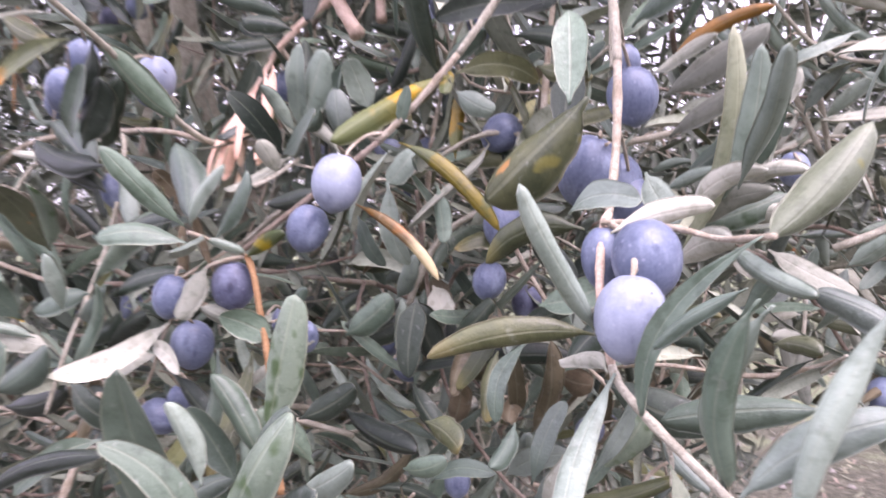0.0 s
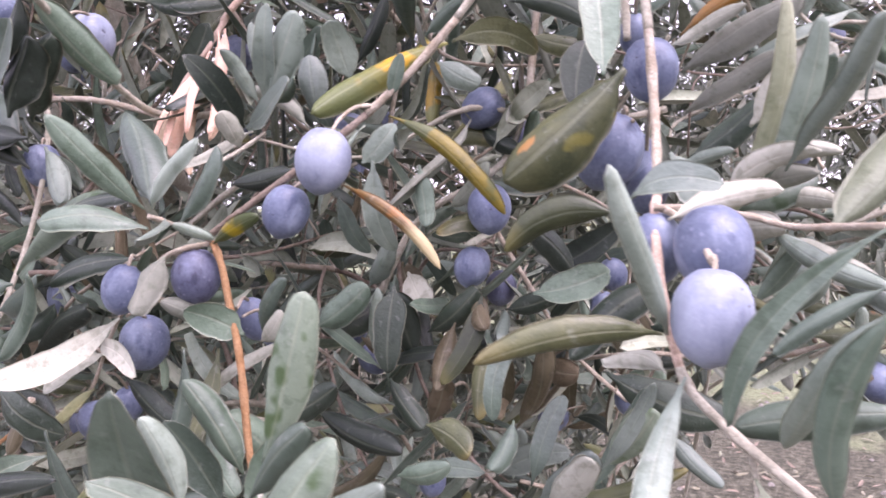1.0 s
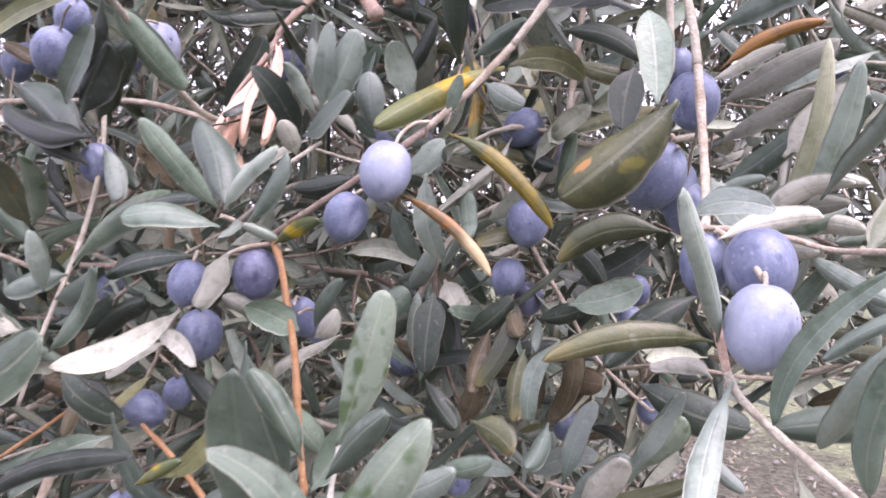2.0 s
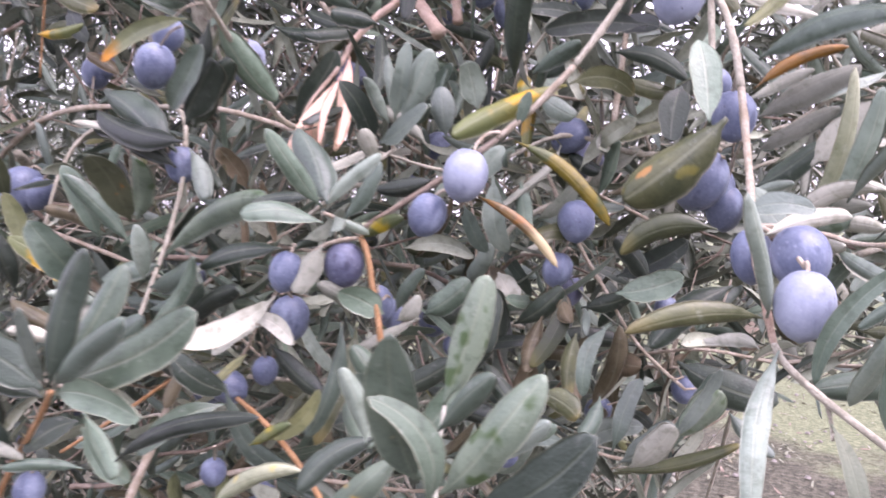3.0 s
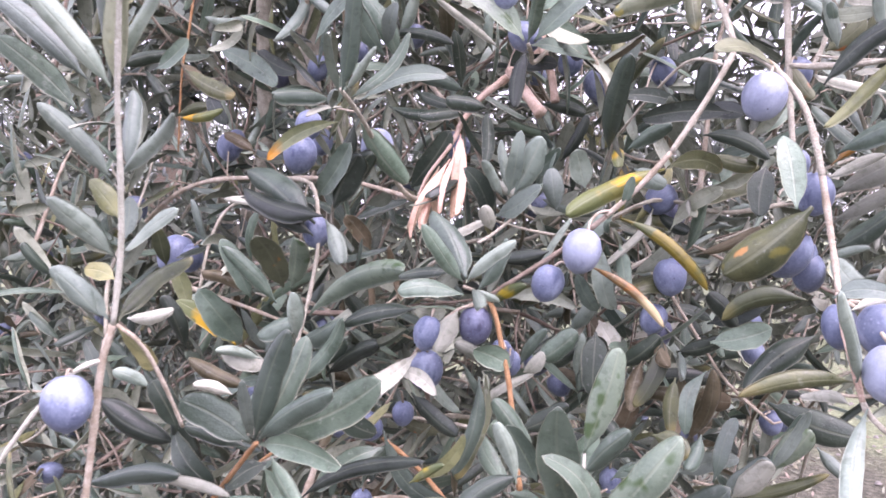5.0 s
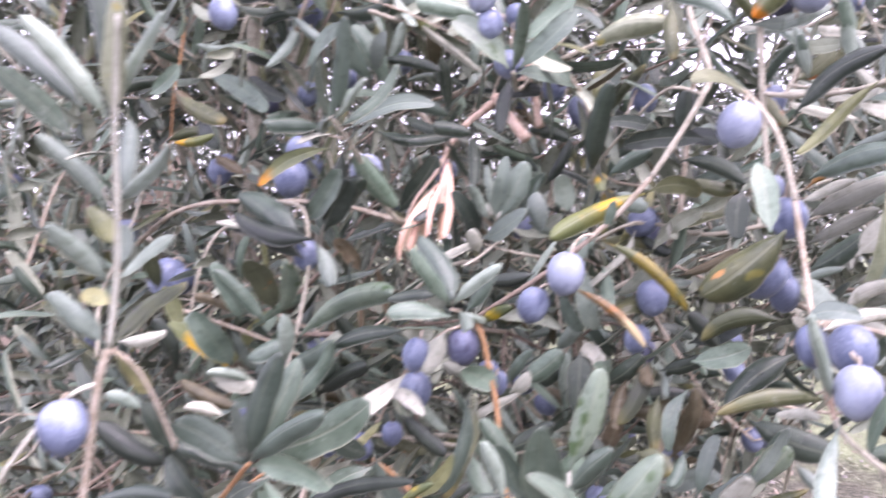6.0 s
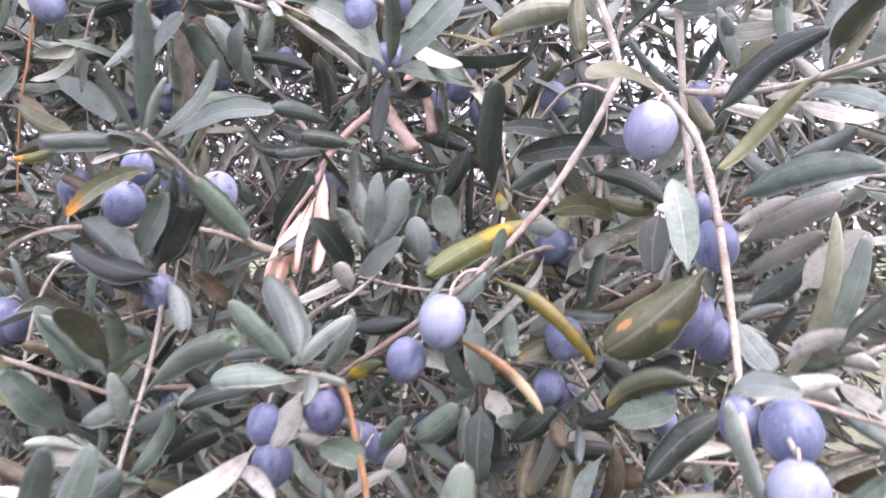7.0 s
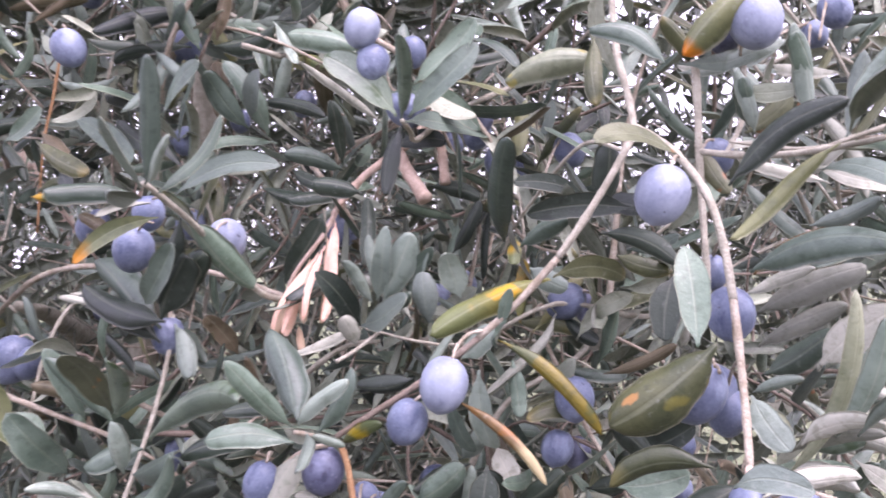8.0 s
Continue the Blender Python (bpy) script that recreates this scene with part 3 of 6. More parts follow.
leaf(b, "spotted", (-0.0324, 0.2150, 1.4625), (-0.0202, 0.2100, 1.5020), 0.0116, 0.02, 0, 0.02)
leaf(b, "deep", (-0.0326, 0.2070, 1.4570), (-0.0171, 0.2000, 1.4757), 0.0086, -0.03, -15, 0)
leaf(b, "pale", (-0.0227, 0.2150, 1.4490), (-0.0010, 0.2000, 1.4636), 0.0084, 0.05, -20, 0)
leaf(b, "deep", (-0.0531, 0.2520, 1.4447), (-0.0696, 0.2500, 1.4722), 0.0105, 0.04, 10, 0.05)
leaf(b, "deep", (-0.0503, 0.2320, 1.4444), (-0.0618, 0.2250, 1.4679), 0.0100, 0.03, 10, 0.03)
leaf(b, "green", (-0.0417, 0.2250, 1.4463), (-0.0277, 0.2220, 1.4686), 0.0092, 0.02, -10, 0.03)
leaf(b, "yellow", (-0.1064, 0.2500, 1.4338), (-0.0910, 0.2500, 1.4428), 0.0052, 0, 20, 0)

b = branch("hanging olive branch with heavy bloomed olives and long leaves")
twig(b, GREY_BARK, 1.6, 1.3, [(0.0339, 0.3020, 1.6275), (0.0407, 0.2960, 1.6220), (0.0465, 0.2880, 1.6152), (0.0526, 0.2800, 1.6048), (0.0564, 0.2730, 1.5937), (0.0585, 0.2650, 1.5789), (0.0592, 0.2580, 1.5650)])
twig(b, TAN_BARK, 1.3, 1.1, [(0.0592, 0.2580, 1.5650), (0.0591, 0.2480, 1.5459), (0.0583, 0.2380, 1.5316), (0.0572, 0.2300, 1.5213)])
twig(b, PEACH_BARK, 1.1, 1.0, [(0.0572, 0.2300, 1.5213), (0.0559, 0.2250, 1.5177), (0.0554, 0.2170, 1.5083), (0.0559, 0.2100, 1.4990), (0.0581, 0.2070, 1.4876)])
twig(b, GREY_BARK, 1.0, 1.05, [(0.0581, 0.2070, 1.4876), (0.0602, 0.2050, 1.4830), (0.0670, 0.2000, 1.4762), (0.0779, 0.1900, 1.4677), (0.0848, 0.1800, 1.4628)])
twig(b, TAN_BARK, 0.8, 0.7, [(0.0555, 0.2240, 1.5192), (0.0651, 0.2220, 1.5188), (0.0746, 0.2180, 1.5171), (0.0822, 0.2140, 1.5150), (0.0889, 0.1900, 1.5160)])
twig(b, TAN_BARK, 0.9, 0.7, [(0.0580, 0.2230, 1.5187), (0.0626, 0.2180, 1.5153), (0.0633, 0.2020, 1.5088)])
leaf(b, "mottled", (0.0515, 0.2430, 1.5531), (0.0208, 0.2500, 1.5262), 0.0195, -0.05, 8, 0.04, (0.60, 0.44, -8))
leaf(b, "green", (0.0465, 0.2450, 1.5518), (0.0453, 0.2620, 1.5819), 0.0105, 0.02, -5, 0, (0.45, 0.7, 6))
leaf(b, "olivegreen", (0.0503, 0.2420, 1.5175), (0.0210, 0.2500, 1.5076), 0.0094, 0.16, -25, 0.05)
leaf(b, "olivegreen", (0.0546, 0.2060, 1.4943), (0.0180, 0.1980, 1.4888), 0.0075, 0.1, -20, 0.05)
leaf(b, "pale", (0.0553, 0.2050, 1.4945), (0.0421, 0.1800, 1.5267), 0.0054, -0.04, 20, 0)
leaf(b, "paleblue", (0.0491, 0.2100, 1.5213), (0.0640, 0.2000, 1.5243), 0.0072, -0.12, -15, 0.1)
leaf(b, "under", (0.0578, 0.2190, 1.5166), (0.0814, 0.2200, 1.5227), 0.0068, -0.05, 22, 0)
leaf(b, "sage", (0.0750, 0.2680, 1.5080), (0.0890, 0.2400, 1.5680), 0.0070, 0.08, 20, 0.03)
leaf(b, "under", (0.0568, 0.2150, 1.4843), (0.0445, 0.2280, 1.4842), 0.0056, 0.18, 20, 0)
leaf(b, "pale", (0.0590, 0.2050, 1.4860), (0.0480, 0.1850, 1.4420), 0.0068, 0.05, 20, 0)
leaf(b, "sage", (0.0700, 0.1970, 1.4690), (0.0750, 0.1850, 1.4470), 0.0048, -0.05, 15, 0)
twig(b, GREY_BARK, 0.6, 0.4, [(0.0694, 0.1990, 1.4739), (0.0704, 0.1980, 1.4695), (0.0703, 0.1960, 1.4649)])
leaf(b, "green", (0.0852, 0.1800, 1.5163), (0.0635, 0.1930, 1.4797), 0.0050, 0.11, 15, 0.03)
leaf(b, "green", (0.0816, 0.1720, 1.5077), (0.0664, 0.1760, 1.4966), 0.0036, 0.04, 15, 0)
leaf(b, "green", (0.0830, 0.1700, 1.5060), (0.0794, 0.1850, 1.4683), 0.0069, 0.1, 15, 0.04)
leaf(b, "pale", (0.0868, 0.1800, 1.5039), (0.0776, 0.2050, 1.4713), 0.0065, 0.05, 20, 0.03)
leaf(b, "deep", (0.1007, 0.2000, 1.4808), (0.0686, 0.2070, 1.4755), 0.0091, 0.03, 15, 0.02)
leaf(b, "pale", (0.1018, 0.1650, 1.5063), (0.0875, 0.1650, 1.4728), 0.0056, 0.03, 15, 0)
leaf(b, "paleblue", (0.0801, 0.1720, 1.4718), (0.1047, 0.1700, 1.4876), 0.0081, -0.08, -15, 0)
leaf(b, "rustspot", (0.0988, 0.2500, 1.4861), (0.1086, 0.2400, 1.4858), 0.0062, -0.08, 5, 0)
leaf(b, "olivegreen", (0.0737, 0.2500, 1.4940), (0.0849, 0.2400, 1.4947), 0.0038, -0.08, 10, 0)
olive(b, "bloom", (0.0622, 0.1980, 1.4990), 0.0151, 0.0188, 3, (0.0633, 0.2020, 1.5088))
olive(b, "blue", (0.0660, 0.2140, 1.5106), 0.0160, 0.0130, 0, (0.0636, 0.2170, 1.5154))
olive(b, "blue", (0.0565, 0.2260, 1.5101), 0.0121, 0.0167, 0, (0.0561, 0.2250, 1.5187))
olive(b, "blue", (0.0499, 0.2710, 1.5349), 0.0195, 0.0205, 15, (0.0540, 0.2600, 1.5442))
olive(b, "blue", (0.0583, 0.2870, 1.5323), 0.0161, 0.0192, 0, (0.0557, 0.2620, 1.5421))
olive(b, "blue", (0.0626, 0.2860, 1.5253), 0.0138, 0.0180, 0, (0.0590, 0.2520, 1.5470))
olive(b, "bloom", (0.0396, 0.2700, 1.5990), 0.0179, 0.0204, 8, (0.0478, 0.2870, 1.6138))
olive(b, "blue", (0.0633, 0.2830, 1.5592), 0.0163, 0.0163, 0, (0.0588, 0.2620, 1.5736))
olive(b, "blue", (0.0610, 0.3000, 1.5732), 0.0105, 0.0134, 0, (0.0584, 0.2680, 1.5834))

b = branch("olive branch with long pale leaves against the light")
twig(b, GREY_BARK, 1.6, 1.2, [(0.0558, 0.3040, 1.6522), (0.0564, 0.3020, 1.6331), (0.0566, 0.3000, 1.6123), (0.0571, 0.2940, 1.5836), (0.0573, 0.2900, 1.5697)])
twig(b, GREY_BARK, 1.3, 0.8, [(0.0570, 0.3000, 1.6173), (0.0737, 0.2850, 1.6133), (0.0873, 0.2600, 1.6113), (0.0957, 0.2200, 1.6096)])
twig(b, GREY_BARK, 1.2, 0.9, [(0.0733, 0.3100, 1.6634), (0.0727, 0.3020, 1.6425), (0.0712, 0.3000, 1.6279), (0.0647, 0.2950, 1.6152)])
leaf(b, "dark", (0.0571, 0.2520, 1.5999), (0.0836, 0.2320, 1.6210), 0.0094, -0.1, -20, 0.04)
leaf(b, "green", (0.0634, 0.2540, 1.5738), (0.0924, 0.2220, 1.5826), 0.0120, -0.1, -15, 0.05)
leaf(b, "under", (0.0690, 0.2850, 1.5660), (0.0880, 0.2750, 1.5750), 0.0056, -0.05, -18, 0)
leaf(b, "under", (0.0730, 0.2880, 1.5590), (0.1010, 0.2700, 1.5760), 0.0118, -0.05, -10, 0.02)
leaf(b, "under", (0.0750, 0.2950, 1.5470), (0.1000, 0.2820, 1.5630), 0.0088, -0.04, -22, 0)
leaf(b, "deep", (0.0800, 0.3100, 1.5350), (0.1020, 0.3000, 1.5530), 0.0112, 0.04, -14, 0)
leaf(b, "under", (0.0920, 0.2850, 1.5420), (0.1100, 0.2700, 1.5620), 0.0125, -0.05, -12, 0)
leaf(b, "paleblue", (0.0870, 0.2550, 1.5250), (0.0940, 0.2350, 1.5620), 0.0078, 0.05, 12, 0)
leaf(b, "paleblue", (0.0740, 0.3000, 1.5300), (0.0900, 0.2950, 1.5360), 0.0052, -0.05, 10, 0)
leaf(b, "sage", (0.0700, 0.2850, 1.5310), (0.0790, 0.2750, 1.5150), 0.0115, 0.04, -15, 0)
leaf(b, "under", (0.0790, 0.2600, 1.5210), (0.0960, 0.2400, 1.5320), 0.0072, -0.14, 18, 0)
leaf(b, "greenyellow", (0.0866, 0.2470, 1.6110), (0.0570, 0.2500, 1.5832), 0.0069, 0.05, 25, 0)
leaf(b, "rustspot", (0.0461, 0.2820, 1.6139), (0.0185, 0.2500, 1.6159), 0.0107, 0.1, 20, 0.05)
leaf(b, "paleblue", (0.0488, 0.2950, 1.6488), (0.0929, 0.3300, 1.6656), 0.0081, 0.06, 30, 0)
leaf(b, "orangetip", (0.0730, 0.2850, 1.6730), (0.0500, 0.2920, 1.6510), 0.0150, 0.05, 8, 0)
leaf(b, "green", (0.0891, 0.2800, 1.6355), (0.0814, 0.2700, 1.6508), 0.0088, 0.03, 15, 0)
leaf(b, "green", (0.0710, 0.2900, 1.6249), (0.0673, 0.2800, 1.6393), 0.0081, 0.05, 15, 0)
leaf(b, "russet", (0.0748, 0.3000, 1.5724), (0.1084, 0.3000, 1.5887), 0.0058, -0.08, 25, 0)
leaf(b, "pale", (0.0896, 0.2450, 1.5275), (0.0942, 0.2050, 1.5547), 0.0066, 0.04, 15, 0)
leaf(b, "under", (0.0963, 0.3000, 1.5286), (0.1118, 0.2700, 1.5333), 0.0063, -0.1, 20, 0)
leaf(b, "under", (0.0856, 0.2900, 1.5167), (0.1079, 0.2600, 1.5197), 0.0076, -0.08, 10, 0)
leaf(b, "under", (0.0744, 0.2700, 1.5059), (0.0878, 0.2400, 1.5141), 0.0091, -0.08, 10, 0)
leaf(b, "green", (0.0970, 0.3000, 1.4871), (0.1119, 0.2900, 1.5090), 0.0085, 0.05, 20, 0)
leaf(b, "pale", (0.0887, 0.2500, 1.5126), (0.1033, 0.2200, 1.5019), 0.0060, 0.05, 25, 0)
leaf(b, "paleblue", (0.0904, 0.2500, 1.6151), (0.0887, 0.2000, 1.6238), 0.0076, 0.05, 10, 0)
leaf(b, "paleblue", (0.0826, 0.2500, 1.6037), (0.0918, 0.2100, 1.5927), 0.0062, -0.04, 20, 0)
leaf(b, "green", (0.0889, 0.2650, 1.6121), (0.0944, 0.2300, 1.6068), 0.0074, -0.12, -25, 0)
leaf(b, "green", (0.0923, 0.2700, 1.5292), (0.1020, 0.2500, 1.5562), 0.0078, 0.04, 15, 0)
leaf(b, "sage", (0.0924, 0.2250, 1.5136), (0.1185, 0.2350, 1.5424), 0.0135, 0.05, 8, 0.03)
leaf(b, "spotted", (0.0806, 0.2700, 1.5183), (0.1059, 0.2700, 1.5266), 0.0094, 0.05, -10, 0)
leaf(b, "under", (0.1211, 0.2800, 1.5669), (0.1327, 0.2500, 1.5626), 0.0073, 0.06, -15, 0)
olive(b, "blue", (0.1196, 0.3300, 1.5373), 0.0110, 0.0118, 0, (0.1179, 0.3000, 1.5298))
olive(b, "bloom", (0.0744, 0.2920, 1.6623), 0.0187, 0.0187, 0, (0.0711, 0.3000, 1.6519))
olive(b, "dark", (0.0684, 0.3120, 1.6636), 0.0129, 0.0129, 0, (0.0741, 0.3050, 1.6542))
olive(b, "blue", (0.0686, 0.3300, 1.6198), 0.0130, 0.0090, 0, (0.0570, 0.3000, 1.6173))
olive(b, "blue", (0.1059, 0.3300, 1.6674), 0.0097, 0.0097, 0, (0.0772, 0.3060, 1.6536))

b = branch("olive shoot with a star of green leaves and three olives")
twig(b, GREY_BARK, 1.0, 1.6, [(-0.1398, 0.2580, 1.6056), (-0.1369, 0.2750, 1.5975), (-0.1360, 0.2950, 1.5886), (-0.1318, 0.3300, 1.5672), (-0.1270, 0.3520, 1.5600), (-0.1148, 0.3750, 1.5622)])
leaf(b, "green", (-0.1390, 0.2580, 1.6050), (-0.1270, 0.2380, 1.6450), 0.0090, 0.02, 4, 0.03)
leaf(b, "pale", (-0.1400, 0.2570, 1.6040), (-0.1340, 0.2250, 1.6220), 0.0050, -0.03, 18, 0)
leaf(b, "pale", (-0.1370, 0.2570, 1.6050), (-0.1170, 0.2350, 1.6180), 0.0042, 0.03, 25, 0)
leaf(b, "deep", (-0.1360, 0.2620, 1.6020), (-0.1070, 0.2500, 1.6270), 0.0070, 0.12, -18, 0.04)
leaf(b, "green", (-0.1330, 0.2680, 1.6020), (-0.0940, 0.2700, 1.6130), 0.0105, -0.12, -12, 0.04)
leaf(b, "deep", (-0.1450, 0.2620, 1.6010), (-0.1610, 0.2350, 1.6010), 0.0108, 0.08, 20, 0.05)
leaf(b, "pale", (-0.1410, 0.2580, 1.6000), (-0.1310, 0.2250, 1.5990), 0.0072, 0.05, 12, 0)
leaf(b, "under", (-0.1420, 0.2660, 1.5990), (-0.1530, 0.2500, 1.5930), 0.0042, 0.05, 20, 0)
leaf(b, "green", (-0.1395, 0.2880, 1.5942), (-0.1218, 0.3100, 1.5651), 0.0143, 0.05, 20, 0.05)
leaf(b, "orangetip", (-0.1500, 0.2850, 1.5950), (-0.1860, 0.2830, 1.5770), 0.0078, 0.1, -15, 0)
leaf(b, "dark", (-0.1434, 0.2900, 1.5958), (-0.1670, 0.3000, 1.5704), 0.0109, -0.12, 10, 0)
leaf(b, "dark", (-0.1634, 0.3200, 1.5549), (-0.1361, 0.2950, 1.5808), 0.0143, -0.05, 10, 0)
leaf(b, "dark", (-0.1766, 0.3350, 1.5501), (-0.2331, 0.3550, 1.5661), 0.0159, -0.05, 15, 0)
olive(b, "bloom", (-0.1435, 0.3300, 1.5870), 0.0179, 0.0174, 0, (-0.1342, 0.2970, 1.5864))
olive(b, "blue", (-0.1846, 0.3220, 1.5831), 0.0183, 0.0188, 0, (-0.1556, 0.2900, 1.5932))
olive(b, "blue", (-0.1834, 0.3320, 1.6001), 0.0148, 0.0143, 0, (-0.1392, 0.2750, 1.5982))

b = branch("olive branch with spotted leaves on a pale grey twig")
twig(b, GREY_BARK, 1.4, 1.0, [(-0.2315, 0.4000, 1.5751), (-0.2001, 0.3800, 1.5695), (-0.1883, 0.3600, 1.5385), (-0.1883, 0.3500, 1.5127), (-0.1901, 0.3400, 1.4911), (-0.1918, 0.3250, 1.4652), (-0.1952, 0.3150, 1.4368)])
twig(b, GREY_BARK, 1.2, 0.9, [(-0.2378, 0.3700, 1.5614), (-0.2538, 0.3720, 1.5534), (-0.2618, 0.3660, 1.5342), (-0.2658, 0.3600, 1.5035), (-0.2695, 0.3600, 1.4793)])
twig(b, TAN_BARK, 1.7, 1.5, [(-0.3490, 0.4300, 1.5443), (-0.3161, 0.4200, 1.5661), (-0.2807, 0.4100, 1.5751), (-0.2315, 0.4000, 1.5751), (-0.1801, 0.3850, 1.5725), (-0.1296, 0.3700, 1.5595)])
leaf(b, "dark", (-0.1577, 0.3000, 1.5540), (-0.1420, 0.2900, 1.5798), 0.0170, -0.05, 10, 0.05)
leaf(b, "deep", (-0.1854, 0.3460, 1.5457), (-0.2413, 0.3760, 1.5787), 0.0199, 0.05, -15, 0)
leaf(b, "dark", (-0.1877, 0.3500, 1.5386), (-0.2400, 0.3600, 1.5609), 0.0140, 0.05, 25, 0)
leaf(b, "pale", (-0.1802, 0.3500, 1.5477), (-0.1670, 0.3400, 1.5232), 0.0121, 0, 10, 0)
leaf(b, "spotted", (-0.1847, 0.3350, 1.4944), (-0.1184, 0.2900, 1.5232), 0.0167, -0.14, -15, 0)
leaf(b, "green", (-0.2258, 0.3350, 1.4772), (-0.2385, 0.3100, 1.5090), 0.0177, 0.03, 10, 0.05)
leaf(b, "rustspot", (-0.1938, 0.3200, 1.5110), (-0.1961, 0.2900, 1.5396), 0.0154, 0.05, 10, 0)
leaf(b, "spotted", (-0.1848, 0.3100, 1.5120), (-0.1719, 0.2850, 1.5383), 0.0138, 0, 5, 0)
leaf(b, "green", (-0.1893, 0.3380, 1.4898), (-0.2140, 0.3300, 1.4822), 0.0147, 0.06, 20, 0)
leaf(b, "green", (-0.1891, 0.3300, 1.4799), (-0.1574, 0.3100, 1.4958), 0.0146, 0.05, -20, 0)
leaf(b, "under", (-0.2056, 0.3300, 1.4652), (-0.2305, 0.3200, 1.4753), 0.0131, -0.05, 25, 0)
leaf(b, "green", (-0.2444, 0.3450, 1.4921), (-0.2668, 0.3350, 1.4991), 0.0166, 0.05, 15, 0)
leaf(b, "yellow", (-0.2345, 0.3450, 1.4740), (-0.2637, 0.3300, 1.5013), 0.0117, 0.05, 20, 0)
olive(b, "blue", (-0.1905, 0.3620, 1.5405), 0.0166, 0.0186, 0, (-0.1914, 0.3660, 1.5519))
olive(b, "blue", (-0.2804, 0.3750, 1.5232), 0.0163, 0.0170, 0, (-0.2629, 0.3660, 1.5342))
olive(b, "blue", (-0.2758, 0.4200, 1.5982), 0.0170, 0.0170, 0, (-0.2714, 0.4080, 1.5769))

# Low leaves of the deep kind are coloured darker to read as shaded.
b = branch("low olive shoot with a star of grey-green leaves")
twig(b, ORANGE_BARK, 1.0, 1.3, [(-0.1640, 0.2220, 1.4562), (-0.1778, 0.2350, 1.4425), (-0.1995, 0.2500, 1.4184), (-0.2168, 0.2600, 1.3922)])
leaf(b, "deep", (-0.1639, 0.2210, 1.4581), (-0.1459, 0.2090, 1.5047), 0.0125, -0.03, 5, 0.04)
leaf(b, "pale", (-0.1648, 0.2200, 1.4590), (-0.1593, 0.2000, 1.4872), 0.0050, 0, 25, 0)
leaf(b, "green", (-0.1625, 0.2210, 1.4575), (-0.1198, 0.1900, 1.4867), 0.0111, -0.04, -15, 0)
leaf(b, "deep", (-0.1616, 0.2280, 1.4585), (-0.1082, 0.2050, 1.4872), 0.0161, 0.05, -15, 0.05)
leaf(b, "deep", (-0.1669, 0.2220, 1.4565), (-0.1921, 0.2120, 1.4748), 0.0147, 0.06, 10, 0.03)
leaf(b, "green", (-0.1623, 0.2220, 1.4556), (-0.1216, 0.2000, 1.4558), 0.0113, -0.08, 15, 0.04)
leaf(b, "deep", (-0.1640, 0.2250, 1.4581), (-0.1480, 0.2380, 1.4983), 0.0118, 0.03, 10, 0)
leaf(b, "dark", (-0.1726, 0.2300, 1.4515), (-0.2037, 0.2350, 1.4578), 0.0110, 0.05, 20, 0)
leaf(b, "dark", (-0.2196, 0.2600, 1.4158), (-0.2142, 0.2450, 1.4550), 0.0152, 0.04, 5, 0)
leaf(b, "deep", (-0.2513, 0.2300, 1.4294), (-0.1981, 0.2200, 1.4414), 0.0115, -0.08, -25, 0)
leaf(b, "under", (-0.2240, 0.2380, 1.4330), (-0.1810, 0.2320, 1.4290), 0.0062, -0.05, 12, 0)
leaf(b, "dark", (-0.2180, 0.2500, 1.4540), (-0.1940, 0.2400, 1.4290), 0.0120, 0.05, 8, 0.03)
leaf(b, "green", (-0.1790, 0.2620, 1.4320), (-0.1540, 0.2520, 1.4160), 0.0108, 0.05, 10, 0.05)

b = branch("upright olive stem with narrow paired leaves")
twig(b, PALE_BARK, 1.0, 1.2, [(-0.1822, 0.1620, 1.6263), (-0.1926, 0.1750, 1.5907), (-0.1960, 0.1810, 1.5636), (-0.1997, 0.1860, 1.5360), (-0.2047, 0.1880, 1.5083)])
twig(b, TAN_BARK, 1.5, 1.4, [(-0.2047, 0.1880, 1.5083), (-0.2086, 0.1870, 1.4950), (-0.2118, 0.1860, 1.4704), (-0.2151, 0.1850, 1.4438), (-0.2187, 0.1840, 1.4170)])
twig(b, TAN_BARK, 0.9, 0.8, [(-0.2033, 0.1880, 1.5084), (-0.1956, 0.1920, 1.5004), (-0.1920, 0.2000, 1.4849), (-0.1898, 0.2100, 1.4648)])
twig(b, PALE_BARK, 1.0, 1.0, [(-0.2090, 0.1870, 1.4950), (-0.2148, 0.1800, 1.4920), (-0.2286, 0.1750, 1.4764), (-0.2422, 0.1700, 1.4552)])
leaf(b, "olivegreen", (-0.2029, 0.1880, 1.5094), (-0.1822, 0.2050, 1.5332), 0.0106, -0.16, -20, 0)
leaf(b, "greenyellow", (-0.2024, 0.1880, 1.5074), (-0.1964, 0.2000, 1.4894), 0.0093, -0.05, 20, 0)
# Pale kinds on this stem: light from above is put into the leaf colour.
leaf(b, "pale", (-0.2020, 0.1850, 1.5950), (-0.2220, 0.1650, 1.6290), 0.0098, 0.03, 8, 0)
leaf(b, "paleblue", (-0.2230, 0.2000, 1.6020), (-0.2570, 0.1900, 1.6350), 0.0100, 0.03, 10, 0)
leaf(b, "deep", (-0.2390, 0.2150, 1.5930), (-0.2630, 0.2000, 1.6200), 0.0112, 0.04, 12, 0)
leaf(b, "pale", (-0.1990, 0.1850, 1.5950), (-0.1700, 0.1700, 1.6290), 0.0080, -0.03, -14, 0)
leaf(b, "sage", (-0.1990, 0.1840, 1.5950), (-0.1800, 0.1600, 1.6330), 0.0110, 0, 6, 0)
leaf(b, "pale", (-0.2050, 0.1880, 1.5960), (-0.1970, 0.1700, 1.6460), 0.0110, 0.03, 5, 0)
